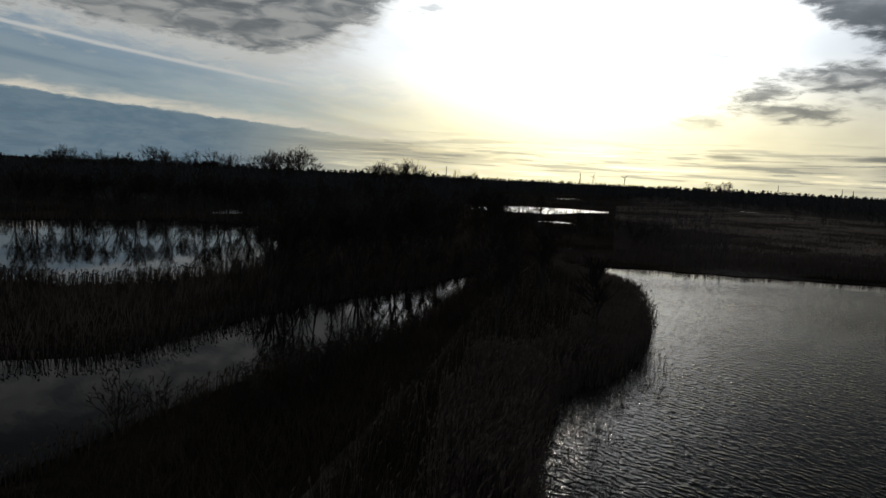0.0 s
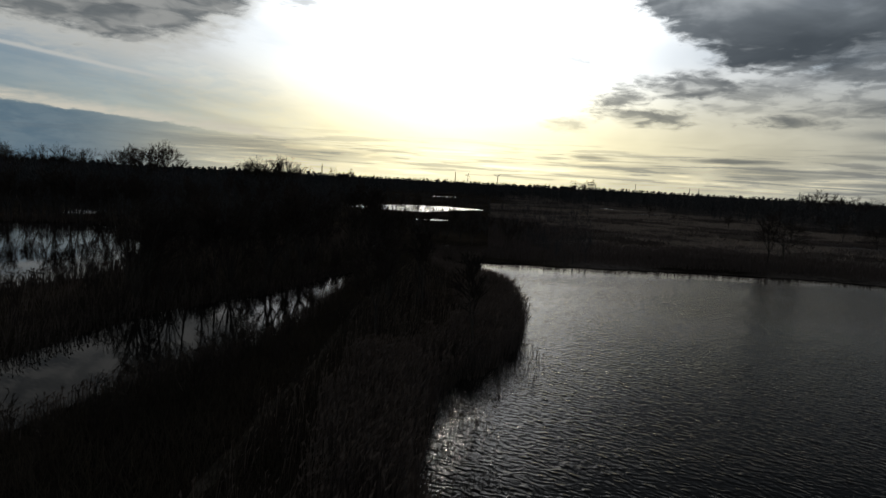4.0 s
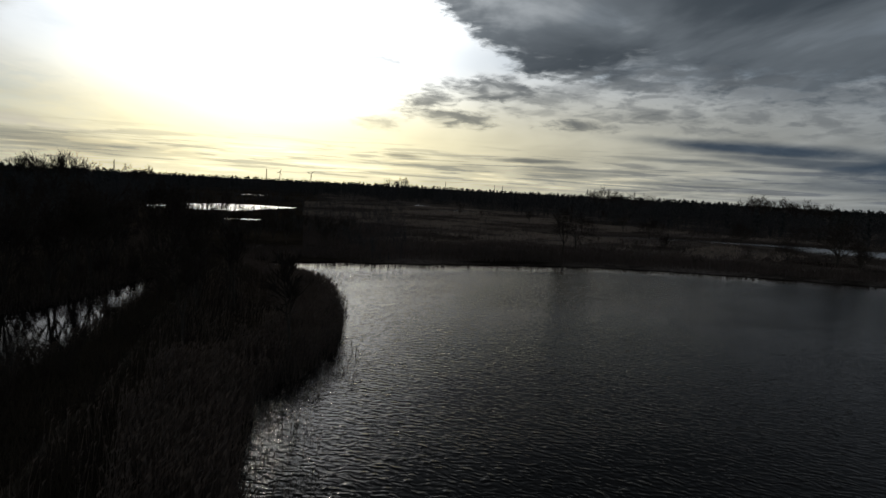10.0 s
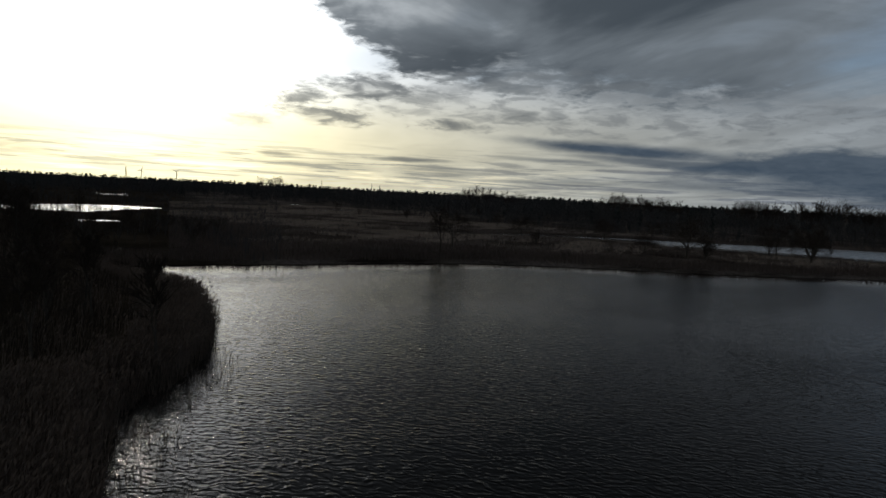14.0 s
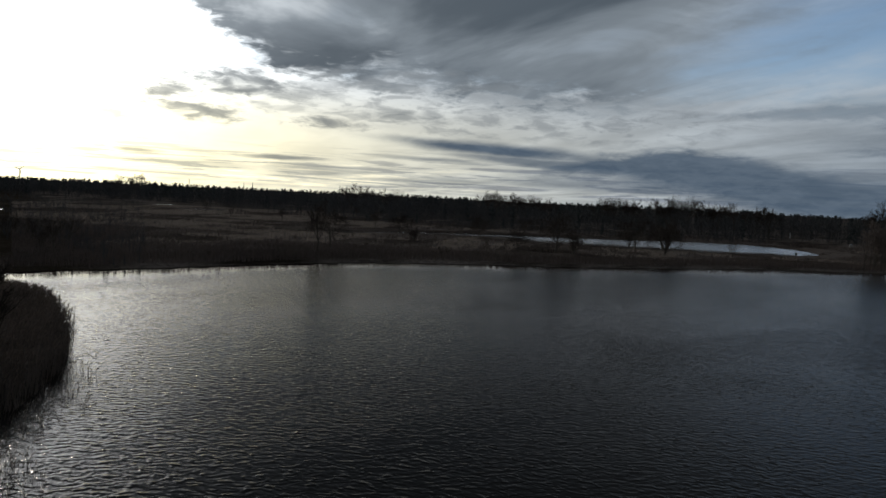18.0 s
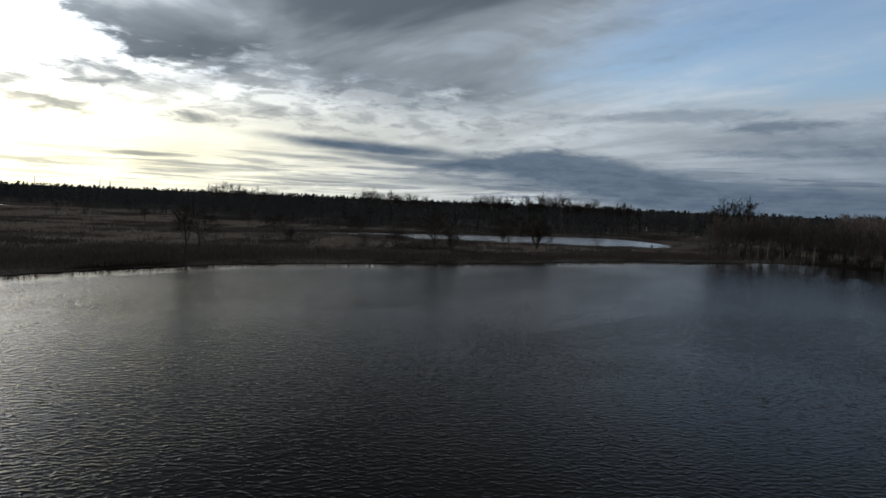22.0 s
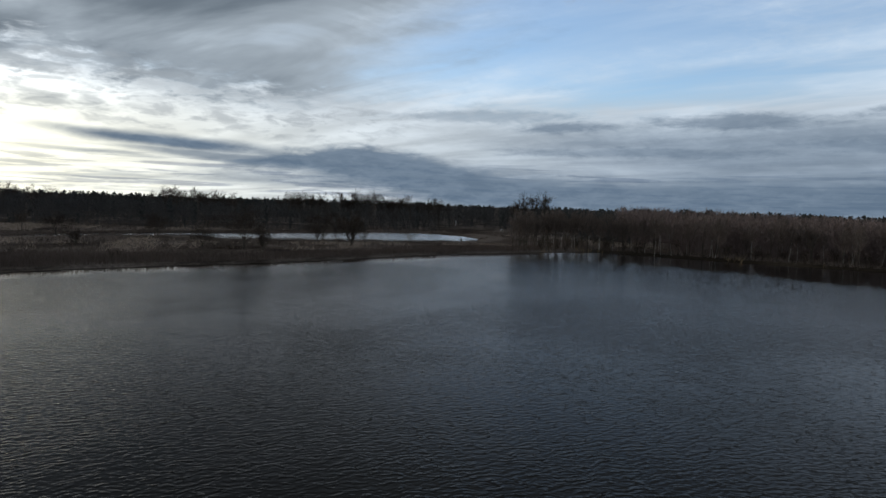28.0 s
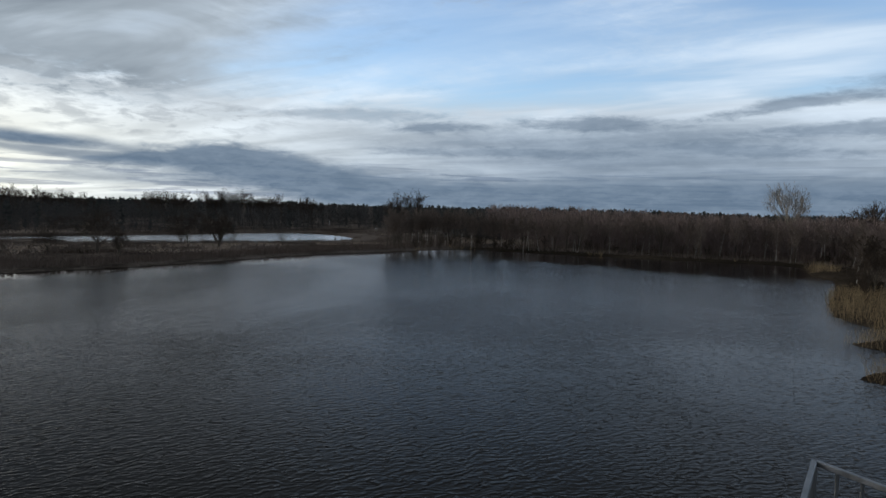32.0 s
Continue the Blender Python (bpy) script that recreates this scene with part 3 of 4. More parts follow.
# ---- plants ----
def tubes(segs, sides):
    """Tapered tubes round the segments: rows of x0 y0 z0 x1 y1 z1 r0 r1."""
    s = np.array(segs, dtype=float).reshape(-1, 8)
    p0, p1, r0, r1 = s[:, :3], s[:, 3:6], s[:, 6], s[:, 7]
    d = p1 - p0
    d /= np.linalg.norm(d, axis=1)[:, None] + 1e-9
    ref = np.where(np.abs(d[:, 2:3]) > 0.9, [[1.0, 0, 0]], [[0, 0, 1.0]])
    u = np.cross(d, ref)
    u /= np.linalg.norm(u, axis=1)[:, None] + 1e-9
    v = np.cross(d, u)
    if sides == 2:   # a twig finer than a finger: one narrow strip
        spin = rng.uniform(0, math.pi, len(s))
        w = u * np.cos(spin)[:, None] + v * np.sin(spin)[:, None]
        verts = np.stack([p0 - w * r0[:, None], p0 + w * r0[:, None], p1 + w * r1[:, None], p1 - w * r1[:, None]], 1)
        return verts.reshape(-1, 3), np.arange(len(s) * 4).reshape(-1, 4)
    ang = np.arange(sides) * 2 * math.pi / sides
    ring = u[:, None] * np.cos(ang)[None, :, None] + v[:, None] * np.sin(ang)[None, :, None]
    verts = np.stack([p0[:, None] + ring * r0[:, None, None], p1[:, None] + ring * r1[:, None, None]], 1)
    base = (np.arange(len(s)) * 2 * sides)[:, None]
    k = np.arange(sides)
    kn = (k + 1) % sides
    faces = np.stack([base + k, base + kn, base + sides + kn, base + sides + k], -1).reshape(-1, 4)
    return verts.reshape(-1, 3), faces


def limb(out, start, way, length, r0, r1, steps, bend, lift, rand):
    """A crooked limb. Adds its pieces to out, and returns its joints."""
    p, d = np.array(start, dtype=float), np.array(way, dtype=float)
    joints = [(p, d)]
    for s in range(steps):
        d = d + np.array([rand.gauss(0, bend), rand.gauss(0, bend), rand.gauss(0, bend * 0.6) + lift])
        d /= np.linalg.norm(d)
        q = p + d * length / steps
        ra, rb = r0 + (r1 - r0) * s / steps, r0 + (r1 - r0) * (s + 1) / steps
        out.append((*p, *q, ra, rb))
        p = q
        joints.append((p, d))
    return joints


def aside(d, angle, turn):
    """The direction d, leaned by an angle to the side named by turn."""
    d = np.array(d, dtype=float)
    ref = np.array([1.0, 0, 0]) if abs(d[2]) > 0.8 else np.array([0, 0, 1.0])
    u = np.cross(d, ref)
    u /= np.linalg.norm(u)
    v = np.cross(d, u)
    return d * math.cos(angle) + (u * math.cos(turn) + v * math.sin(turn)) * math.sin(angle)


def grow(seed, height, stems=1, splay=0.1, girth=0.02, clear=0.25, limbs=12, reach=0.36, rise=0.9, branches=5, twigs=6,
         bend=0.16, droop=0.0, fine=0.012, fork=0.0, spread=1.0):
    """Pieces of wood of a bare tree: (stems, limbs, twigs). fork: the share of its height at which one trunk parts into stems."""
    rand = random.Random(seed)
    wood, arms, sprays = [], [], []
    base = np.array([0.0, 0.0, -0.15])
    if fork:
        joints = limb(wood, base, aside((0, 0, 1), rand.uniform(0, 0.08), rand.uniform(0, 6.28)), height * fork, girth * height, girth * height * 0.8, 4, bend * 0.3, 0.02, rand)
        base = joints[-1][0]
    each = max(3, limbs // stems)
    for stem in range(stems):
        turn = 2 * math.pi * (stem + rand.random() * 0.7) / stems
        tall = height * (1 - fork) * rand.uniform(0.8, 1.0)
        lean = splay * rand.uniform(0.1, 1.2)
        r = girth * height * (0.6 if stems > 1 else 1.0)
        foot = base if fork else base + np.array([math.cos(turn), math.sin(turn), 0]) * 0.12 * (stems > 1)
        joints = limb(wood, foot, aside((0, 0, 1), lean, turn), tall, r, r * 0.12, 8, bend * 0.4, 0.05, rand)
        for m in range(each):
            f = clear + (0.97 - clear) * (m + rand.random()) / each
            j = min(7, int(f * 8))
            (pa, da), (pb, _) = joints[j], joints[j + 1]
            long = tall * reach * (1.15 - 0.7 * (f - clear) / (1 - clear)) * rand.uniform(0.7, 1.2)
            arm = limb(arms, pa + (pb - pa) * (f * 8 - j), aside(da, rise * rand.uniform(0.7, 1.2), rand.uniform(0, 6.28)), long,
                       max(r * 0.45 * (1.1 - f), fine * 1.6), max(r * 0.08, fine), 3, bend, 0.06 - droop, rand)
            for b in range(branches):
                g = 0.2 + 0.8 * (b + rand.random()) / branches
                jj = min(2, int(g * 3))
                (qa, qd), (qb, _) = arm[jj], arm[jj + 1]
                bl = long * rand.uniform(0.35, 0.6) * (1.2 - 0.5 * g)
                bough = limb(sprays, qa + (qb - qa) * (g * 3 - jj), aside(qd, rand.uniform(0.35, 0.9) * spread, rand.uniform(0, 6.28)), bl, fine * 1.7, fine, 2,
                             bend, 0.05 - droop, rand)
                for t in range(twigs):
                    h = (t + rand.random()) / twigs
                    jt = min(1, int(h * 2))
                    (ta, td), (tb, _) = bough[jt], bough[jt + 1]
                    limb(sprays, ta + (tb - ta) * (h * 2 - jt), aside(td, rand.uniform(0.3, 0.9) * spread, rand.uniform(0, 6.28)),
                         bl * rand.uniform(0.4, 0.8), fine, fine * 0.5, 1, bend, 0.03 - droop * 2, rand)
    return wood, arms, sprays


def fan(seed, height, mains=6, splay=0.75, fork=0.22, forks=3, levels=5, angle=0.36, shrink=0.74, girth=0.016, fine=0.03, bend=0.07, lift=0.03):
    """Pieces of wood of a bare tree whose limbs part again and again into a wide dome."""
    rand = random.Random(seed)
    wood, arms, sprays = [], [], []
    joints = limb(wood, (0, 0, -0.15), aside((0, 0, 1), rand.uniform(0, 0.06), rand.uniform(0, 6.28)), height * fork, girth * height, girth * height * 0.8, 3, bend * 0.4, 0.02, rand)
    first = height * (1 - fork) * (1 - shrink) / (1 - shrink ** (levels + 1))

    def part_of(p, d, long, r, level):
        out = wood if level == 0 else arms if level < levels - 1 else sprays
        end = limb(out, p, d, long, r, max(r * 0.62, fine * 0.7), 3 if level < levels - 1 else 2, bend, lift, rand)
        if level == levels:
            return
        spin = rand.uniform(0, 6.28)
        for m in range(forks):
            q, way = end[-1] if m < 2 else end[-2]
            part_of(q, aside(way, angle * rand.uniform(0.55, 1.35), spin + 6.28 * m / forks + rand.uniform(-0.5, 0.5)),
                    long * shrink * rand.uniform(0.75, 1.15), max(r * 0.6, fine), level + 1)

    for m in range(mains):
        lean = splay * math.sqrt((m + rand.uniform(0.1, 0.7)) / mains)
        part_of(joints[-1 - (m % 2)][0], aside((0, 0, 1), lean, 2.4 * m + rand.uniform(-0.3, 0.3)), first * rand.uniform(0.9, 1.1), girth * height * 0.5, 0)
    return wood, arms, sprays


def tree(kind, label, bark, twig, category="tree", group="", maker=grow, **shape):
    """A bare tree: an Empty at its foot with its trunk and crown."""
    wood, arms, sprays = maker(**shape)
    foot = new(kind)
    tagged(foot, label, category, group)
    trunk = new("trunk", mesh_of("trunk", *tubes(wood, 5), bark))
    a, fa = tubes(arms, 3)
    b, fb = tubes(sprays, 2)
    crown = new("crown", mesh_of("crown", np.concatenate([a, b]), np.concatenate([fa, fb + len(a)]), twig))
    for f in (trunk, crown):
        f.parent = foot
    return foot


def shrub(label, twig, **shape):
    wood, arms, sprays = grow(**shape)
    a, fa = tubes(wood + arms, 3)
    b, fb = tubes(sprays, 2)
    ob = new("shrub", mesh_of("shrub", np.concatenate([a, b]), np.concatenate([fa, fb + len(a)]), twig))
    return tagged(ob, label, "shrub", "bare shrubs of the marsh")


used = set()


def plant_at(proto, x, y, size=1.0, turn=None, tall=1.0):
    """Stands proto, or a copy of it once it is used, on the ground at x, y."""
    z = float(ground_height(np.array([[x, y]]))[0])
    turn = random.uniform(0, 360) if turn is None else turn
    m = pose(x, y, max(z, -0.3), random.gauss(0, 2), random.gauss(0, 2), turn) @ Matrix.Diagonal((size, size, size * tall, 1))
    if proto.name in used:
        sx, sy, sz = proto.scale
        return copy_thing(proto, m @ Matrix.Diagonal((1 / sx, 1 / sy, 1 / sz, 1)))
    used.add(proto.name)
    proto.matrix_basis = m
    return proto


def blades(name, xy, tall, wide, mat, label, plume=True, lean=0.12, category="reeds", bent=True):
    """A bed of reed or grass stalks, each a narrow strip with a feathery head."""
    n = len(xy)
    z = np.maximum(ground_height(xy), -0.45)
    h = tall * rng.uniform(0.65, 1.15, n)
    a = rng.uniform(0, math.pi, n)
    w = np.column_stack([np.cos(a), np.sin(a), np.zeros(n)]) * (wide * rng.uniform(0.7, 1.3, n))[:, None]
    foot = np.column_stack([xy, z - 0.05])
    tip = foot + np.column_stack([rng.normal(0.05, lean, n) * h, rng.normal(0, lean, n) * h, h])
    knee = foot + (tip - foot) * 0.55 + np.column_stack([rng.normal(0, 0.03, n) * h, rng.normal(0, 0.03, n) * h, np.zeros(n)])
    quads = [np.stack([foot - w, foot + w, knee + w * 0.8, knee - w * 0.8], 1), np.stack([knee - w * 0.8, knee + w * 0.8, tip + w * 0.3, tip - w * 0.3], 1)]
    if not bent:
        quads = [np.stack([foot - w, foot + w, tip + w * 0.3, tip - w * 0.3], 1)]
    if plume:
        d = (tip - knee) * 0.30
        bow = np.column_stack([rng.normal(0.10, 0.06, n), rng.normal(0, 0.06, n), np.zeros(n)])
        quads.append(np.stack([tip - d * 0.3, tip + w * 2.2 + d * 0.3, tip + d + bow, tip - w * 2.2 + d * 0.3], 1))
    verts = np.concatenate(quads).reshape(-1, 3)
    ob = new(name, mesh_of(name, verts, np.arange(len(verts)).reshape(-1, 4), mat))
    return tagged(ob, label, category, kind="stuff")


def scatter(n, box, keep):
    """Up to n random places in the box (x0, y0, x1, y1) that pass keep(xy)."""
    xy = rng.uniform((box[0], box[1]), (box[2], box[3]), (n, 2))
    return xy[keep(xy)]

# ---- reed beds ----
def bed_of_the_dike(xy):
    gap = outside(xy, LAKE) + 0.8 * wobble(xy, 0.35, 2)
    right = xy[:, 0] - path_x(xy[:, 1])
    tussock = wobble(xy, 0.55, 5) + 0.6 * wobble(xy, 1.4, 2)
    chance = np.where(gap < 6.5 + 2.5 * wobble(xy, 0.2, 7), 1.0, 0.07) * np.where(tussock > -0.1, 1.0, 0.3)
    return (gap > 0.5) & (right > 0.8 + 1.2 * wobble(xy, 0.5, 9)) & (shore_gap(xy, 2) > -1.0) & (rng.random(len(xy)) < chance)


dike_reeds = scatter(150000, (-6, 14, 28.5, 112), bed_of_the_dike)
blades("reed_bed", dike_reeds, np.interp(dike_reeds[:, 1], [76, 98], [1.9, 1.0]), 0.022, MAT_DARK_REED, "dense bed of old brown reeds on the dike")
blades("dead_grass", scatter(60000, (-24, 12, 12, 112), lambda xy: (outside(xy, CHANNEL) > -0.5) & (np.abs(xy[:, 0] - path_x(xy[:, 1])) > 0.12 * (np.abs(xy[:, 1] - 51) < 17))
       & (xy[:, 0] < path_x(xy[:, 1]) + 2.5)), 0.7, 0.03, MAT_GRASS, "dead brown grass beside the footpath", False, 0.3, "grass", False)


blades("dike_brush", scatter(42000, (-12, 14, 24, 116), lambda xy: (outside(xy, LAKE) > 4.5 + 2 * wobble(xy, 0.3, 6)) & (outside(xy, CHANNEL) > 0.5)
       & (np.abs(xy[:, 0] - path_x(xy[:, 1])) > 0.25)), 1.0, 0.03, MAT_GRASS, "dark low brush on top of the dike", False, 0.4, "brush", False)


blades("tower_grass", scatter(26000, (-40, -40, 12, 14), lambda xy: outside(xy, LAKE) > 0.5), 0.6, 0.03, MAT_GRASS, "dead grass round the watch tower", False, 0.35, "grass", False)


def along_lake(lo, hi, box):
    def keep(xy):
        gap = outside(xy, LAKE) + 0.9 * wobble(xy, 0.3, 4)
        return (gap > lo) & (gap < hi) & (shore_gap(xy) > -0.6)
    return lambda n: scatter(n, box, keep)


blades("reed_fringe", along_lake(2.4, 16, (20, 20, 235, 135))(190000), 1.15, 0.04, MAT_SEDGE, "dark reed fringe along the lake shore", False, bent=False)


def open_meadow(xy):
    return (shore_gap(xy) > 1) & (outside(xy, LAKE) > 12) & (outside(xy, LONG_POND) > 14) & (np.hypot(xy[:, 0], xy[:, 1]) < 430) & (xy[:, 0] > 0.27 * xy[:, 1])


def brushy(xy):
    """The dark thicket between the lake and the pale meadow."""
    deep = np.interp(xy[:, 0], [100, 155], [38, 11]) + 7 * wobble(xy, 0.09, 4) + 5 * wobble(xy, 0.31, 6) + rng.normal(0, 3, len(xy))
    ragged_edge = 9 * wobble(xy, 0.07, 2) + 6 * wobble(xy, 0.24, 8) + rng.normal(0, 5, len(xy))
    return (outside(xy, LAKE) < deep) | ((xy[:, 0] < 0.443 * xy[:, 1] - 4 + ragged_edge) & (np.hypot(xy[:, 0], xy[:, 1]) < 228 + 2 * ragged_edge))


def pale(xy):
    return wobble(xy, 0.05, 1) + 0.5 * wobble(xy, 0.17, 1) + 0.3 * wobble(xy, 0.6, 2)


blades("reed_meadow", scatter(170000, (30, 30, 330, 400), lambda xy: open_meadow(xy) & ~brushy(xy) & (pale(xy) > np.where(xy[:, 0] > 0.95 * xy[:, 1], 0.35, -0.12))), 0.75, 0.075, MAT_REED, "wide meadow of pale flattened reeds", False, 0.75, bent=False)
blades("sedge_meadow", scatter(120000, (30, 30, 330, 400), lambda xy: open_meadow(xy) & (pale(xy) < np.where(xy[:, 0] > 0.95 * xy[:, 1], 0.5, 0.0))), 0.65, 0.08, MAT_SEDGE, "dark sedge patches of the meadow", False, 0.3, "sedge", False)
blades("sedge_thicket", scatter(110000, (15, 95, 160, 235), lambda xy: open_meadow(xy) & brushy(xy)), 1.0, 0.05, MAT_SEDGE, "dark thicket of sedge behind the shore", False, 0.35, "sedge", False)
blades("pond_fringe", scatter(150000, (135, 40, 300, 195), lambda xy: (outside(xy, LONG_POND) > -1.2) & (outside(xy, LONG_POND) < 5 + 2 * wobble(xy, 0.1, 3))
       & ((xy[:, 0] < 230) | (xy[:, 1] > 66) | (wobble(xy, 0.4, 1) > 0.4))), 0.66, 0.06, MAT_SEDGE, "dark reed fringe round the long pond", False, bent=False)


def golden(xy):
    gap = outside(xy, LAKE) + 0.9 * wobble(xy, 0.3, 4)
    return (gap > 0.2) & (gap < 13) & ((xy[:, 0] < 122) | ((xy[:, 0] > 163) & (xy[:, 0] < 181) & (gap < 6))) & (wobble(xy, 0.22, 8) + 0.5 * wobble(xy, 0.8, 1) > -0.45)


blades("golden_reeds", scatter(70000, (40, -100, 190, -30), golden), 1.3, 0.018, MAT_GOLD, "golden reeds at the wooded shore", True, 0.3)
blades("shore_reeds", scatter(4000, (190, -75, 225, 20), lambda xy: (np.abs(outside(xy, LAKE) - 2.5) < 2.2) & (wobble(xy, 0.16, 6) > 0.42)), 1.0, 0.05, MAT_GOLD,
       "low golden reeds before the birch wood", False)
blades("clearing_grass", scatter(30000, (236, -90, 300, 10), lambda xy: (np.abs(np.hypot(xy[:, 0], xy[:, 1]) - 262 - 12 * wobble(xy, 0.05, 3)) < 17) & (shore_gap(xy) > 0.4)
       & (wobble(xy, 0.12, 2) > -0.35)), 0.8, 0.06, MAT_REED, "pale dead grass of a clearing in the wood", False, 0.4, "grass", False)
blades("wood_undergrowth", scatter(60000, (85, -160, 275, 40), lambda xy: (outside(xy, LAKE) > 4) & (outside(xy, LAKE) < 65) & (shore_gap(xy) > 0.5)
       & ((xy[:, 0] > 180) | (outside(xy, LAKE) > 10))), 0.9, 0.07, MAT_RED_TWIG, "brown undergrowth of the birch wood", False, 0.35, "undergrowth", False)
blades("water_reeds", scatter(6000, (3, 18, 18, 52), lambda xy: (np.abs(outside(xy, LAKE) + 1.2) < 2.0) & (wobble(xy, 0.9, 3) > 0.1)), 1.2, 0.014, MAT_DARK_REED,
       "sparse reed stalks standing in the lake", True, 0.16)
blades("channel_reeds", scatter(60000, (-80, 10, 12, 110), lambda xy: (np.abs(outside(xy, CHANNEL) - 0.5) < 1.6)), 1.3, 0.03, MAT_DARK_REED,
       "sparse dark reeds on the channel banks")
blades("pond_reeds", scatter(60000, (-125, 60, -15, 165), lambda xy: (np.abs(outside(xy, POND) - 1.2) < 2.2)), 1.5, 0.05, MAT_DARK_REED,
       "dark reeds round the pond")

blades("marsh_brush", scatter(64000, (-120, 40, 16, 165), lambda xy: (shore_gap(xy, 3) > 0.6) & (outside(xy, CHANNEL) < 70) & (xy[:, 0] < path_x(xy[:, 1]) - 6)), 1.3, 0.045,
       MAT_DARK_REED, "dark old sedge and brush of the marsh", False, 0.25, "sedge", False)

# ---- trees and shrubs ----
WILLOWS = [tree("willow_tree", "bare many-stemmed willow at the water", MAT_BARK, MAT_TWIG, group="bare willows", seed=s, height=8.5, stems=n, splay=0.5, fork=f,
                girth=0.018, clear=0.2, limbs=30, reach=0.36, rise=0.5, branches=5, twigs=7, bend=0.1, fine=0.02, spread=0.75) for s, n, f in ((1, 5, 0.12), (2, 6, 0.06), (3, 4, 0.25), (4, 5, 0.2))]
ALDERS = [tree("alder_tree", "tall bare alder with a narrow crown", MAT_BARK, MAT_TWIG, group="bare alders", seed=s, height=11, girth=0.014, clear=0.25,
               stems=n, splay=0.2, fork=0.3, limbs=28, reach=0.34, rise=0.65, branches=5, twigs=6, fine=0.030, spread=0.75) for s, n in ((11, 2), (12, 3), (13, 2))]
BIRCHES = [tree("birch_tree", "slender bare birch with a white trunk", MAT_BIRCH, MAT_RED_TWIG, group="bare birches", seed=s, height=12, stems=n, splay=0.08,
                girth=0.0052, clear=0.45, limbs=30, reach=0.24, rise=0.6, branches=5, twigs=7, droop=0.03, fine=0.026, spread=0.75)
           for s, n in ((21, 1), (22, 2), (23, 1), (24, 2))]
BROWN_ALDERS = [tree("alder_tree", "bare brownish alder of the shore wood", MAT_BARK, MAT_RED_TWIG, group="bare alders of the wood", seed=s, height=11, girth=0.011, clear=0.2,
                     stems=n, splay=0.3, fork=0.2, limbs=28, reach=0.36, rise=0.6, branches=5, twigs=6, fine=0.032, spread=0.75) for s, n in ((15, 3), (16, 4), (17, 2))]
POPLARS = [tree("poplar_tree", "tall bare tree with a fanned crown", MAT_BARK, MAT_TWIG, group="tall bare trees of the skyline", maker=fan, seed=s, height=20, mains=n, splay=a,
                fork=0.28, levels=5, angle=0.34, fine=0.046) for s, n, a in ((31, 5, 0.75), (32, 5, 0.85), (33, 4, 0.6))]
OAKS = [tree("shore_tree", "bare spreading tree with a broad crown", MAT_BARK, MAT_TWIG, group="shore trees", seed=s, height=7.5, girth=0.04, clear=0.15,
             stems=6, splay=1.0, fork=0.16, limbs=42, reach=0.5, rise=0.9, branches=6, twigs=9, bend=0.32, fine=0.022, spread=0.85) for s in (41, 42)]
DENSE = [tree("shore_tree", "dense dark bare tree with a rounded crown", MAT_BARK, MAT_TWIG, group="shore trees", maker=fan, seed=s, height=9.5, mains=n, splay=1.15, fork=f,
              forks=3, levels=5, angle=0.52, shrink=0.76, girth=0.02, fine=0.024, bend=0.12, lift=0.0) for s, n, f in ((45, 8, 0.24), (46, 7, 0.28))]
SHRUBS = [shrub("bare dark shrub with many thin stems", MAT_TWIG, seed=s, height=4.2, stems=9, splay=0.5, girth=0.008, clear=0.15, limbs=27,
                reach=0.45, rise=0.4, branches=3, twigs=2, bend=0.09, fine=0.021) for s in (51, 52, 53)]
GREAT_WILLOW = tree("great_willow", "tall pale bare willow with fanned limbs", MAT_PALE, MAT_PALE, maker=fan, seed=61, height=22, mains=9, splay=0.64, fork=0.3, levels=5, angle=0.36,
                    girth=0.018, fine=0.034)


def dry(x, y, by=0.5):
    return float(shore_gap(np.array([[x, y]]))[0]) > by


def stand(protos, n, box, keep, lo=0.8, hi=1.2):
    put = 0
    for x, y in rng.uniform((box[0], box[1]), (box[2], box[3]), (n * 12, 2)):
        if put < n and keep(x, y) and dry(x, y):
            plant_at(protos[int(rng.integers(len(protos)))], x, y, float(rng.uniform(lo, hi)))
            put += 1


def off_water(x, y, loop):
    return float(outside(np.array([[x, y]]), loop)[0])


# strip between channel and pond, and the marsh wood behind it
stand(WILLOWS + ALDERS, 55, (-100, 42, 14, 150), lambda x, y: y > 47 - 0.2 * x and off_water(x, y, POND) > 3 and math.degrees(math.atan2(x, y)) > -15, 0.6, 1.0)
stand(SHRUBS, 80, (-90, 42, 16, 110), lambda x, y: y > 44 - 0.1 * x, 0.35, 0.85)
stand(SHRUBS, 30, (-90, 110, 16, 170), lambda x, y: True, 0.6, 1.1)
# a row of trees along the far banks of channel and pond, which they mirror in
for loop, lo, hi, count in ((CHANNEL, (-15, 62), (2, 90), 20), (POND, (-95, 136), (-36, 158), 34)):
    rim = loop[(loop[:, 0] > lo[0]) & (loop[:, 0] < hi[0]) & (loop[:, 1] > lo[1]) & (loop[:, 1] < hi[1])]
    for m in range(count):
        x, y = rim[int(m * (len(rim) - 1) / (count - 1))] + rng.normal(0, 0.5, 2) + ((-1.6, 2.0) if loop is CHANNEL else (0.0, 3.0))
        if dry(x, y, 0.3):
            kind = int(rng.integers(7))
            plant_at((WILLOWS + ALDERS)[kind], float(x), float(y), float(rng.uniform(8.5, 12.0)) / (8.5 if kind < 4 else 11.0))
stand(WILLOWS + ALDERS, 50, (-130, 130, 30, 240), lambda x, y: True, 0.8, 1.1)
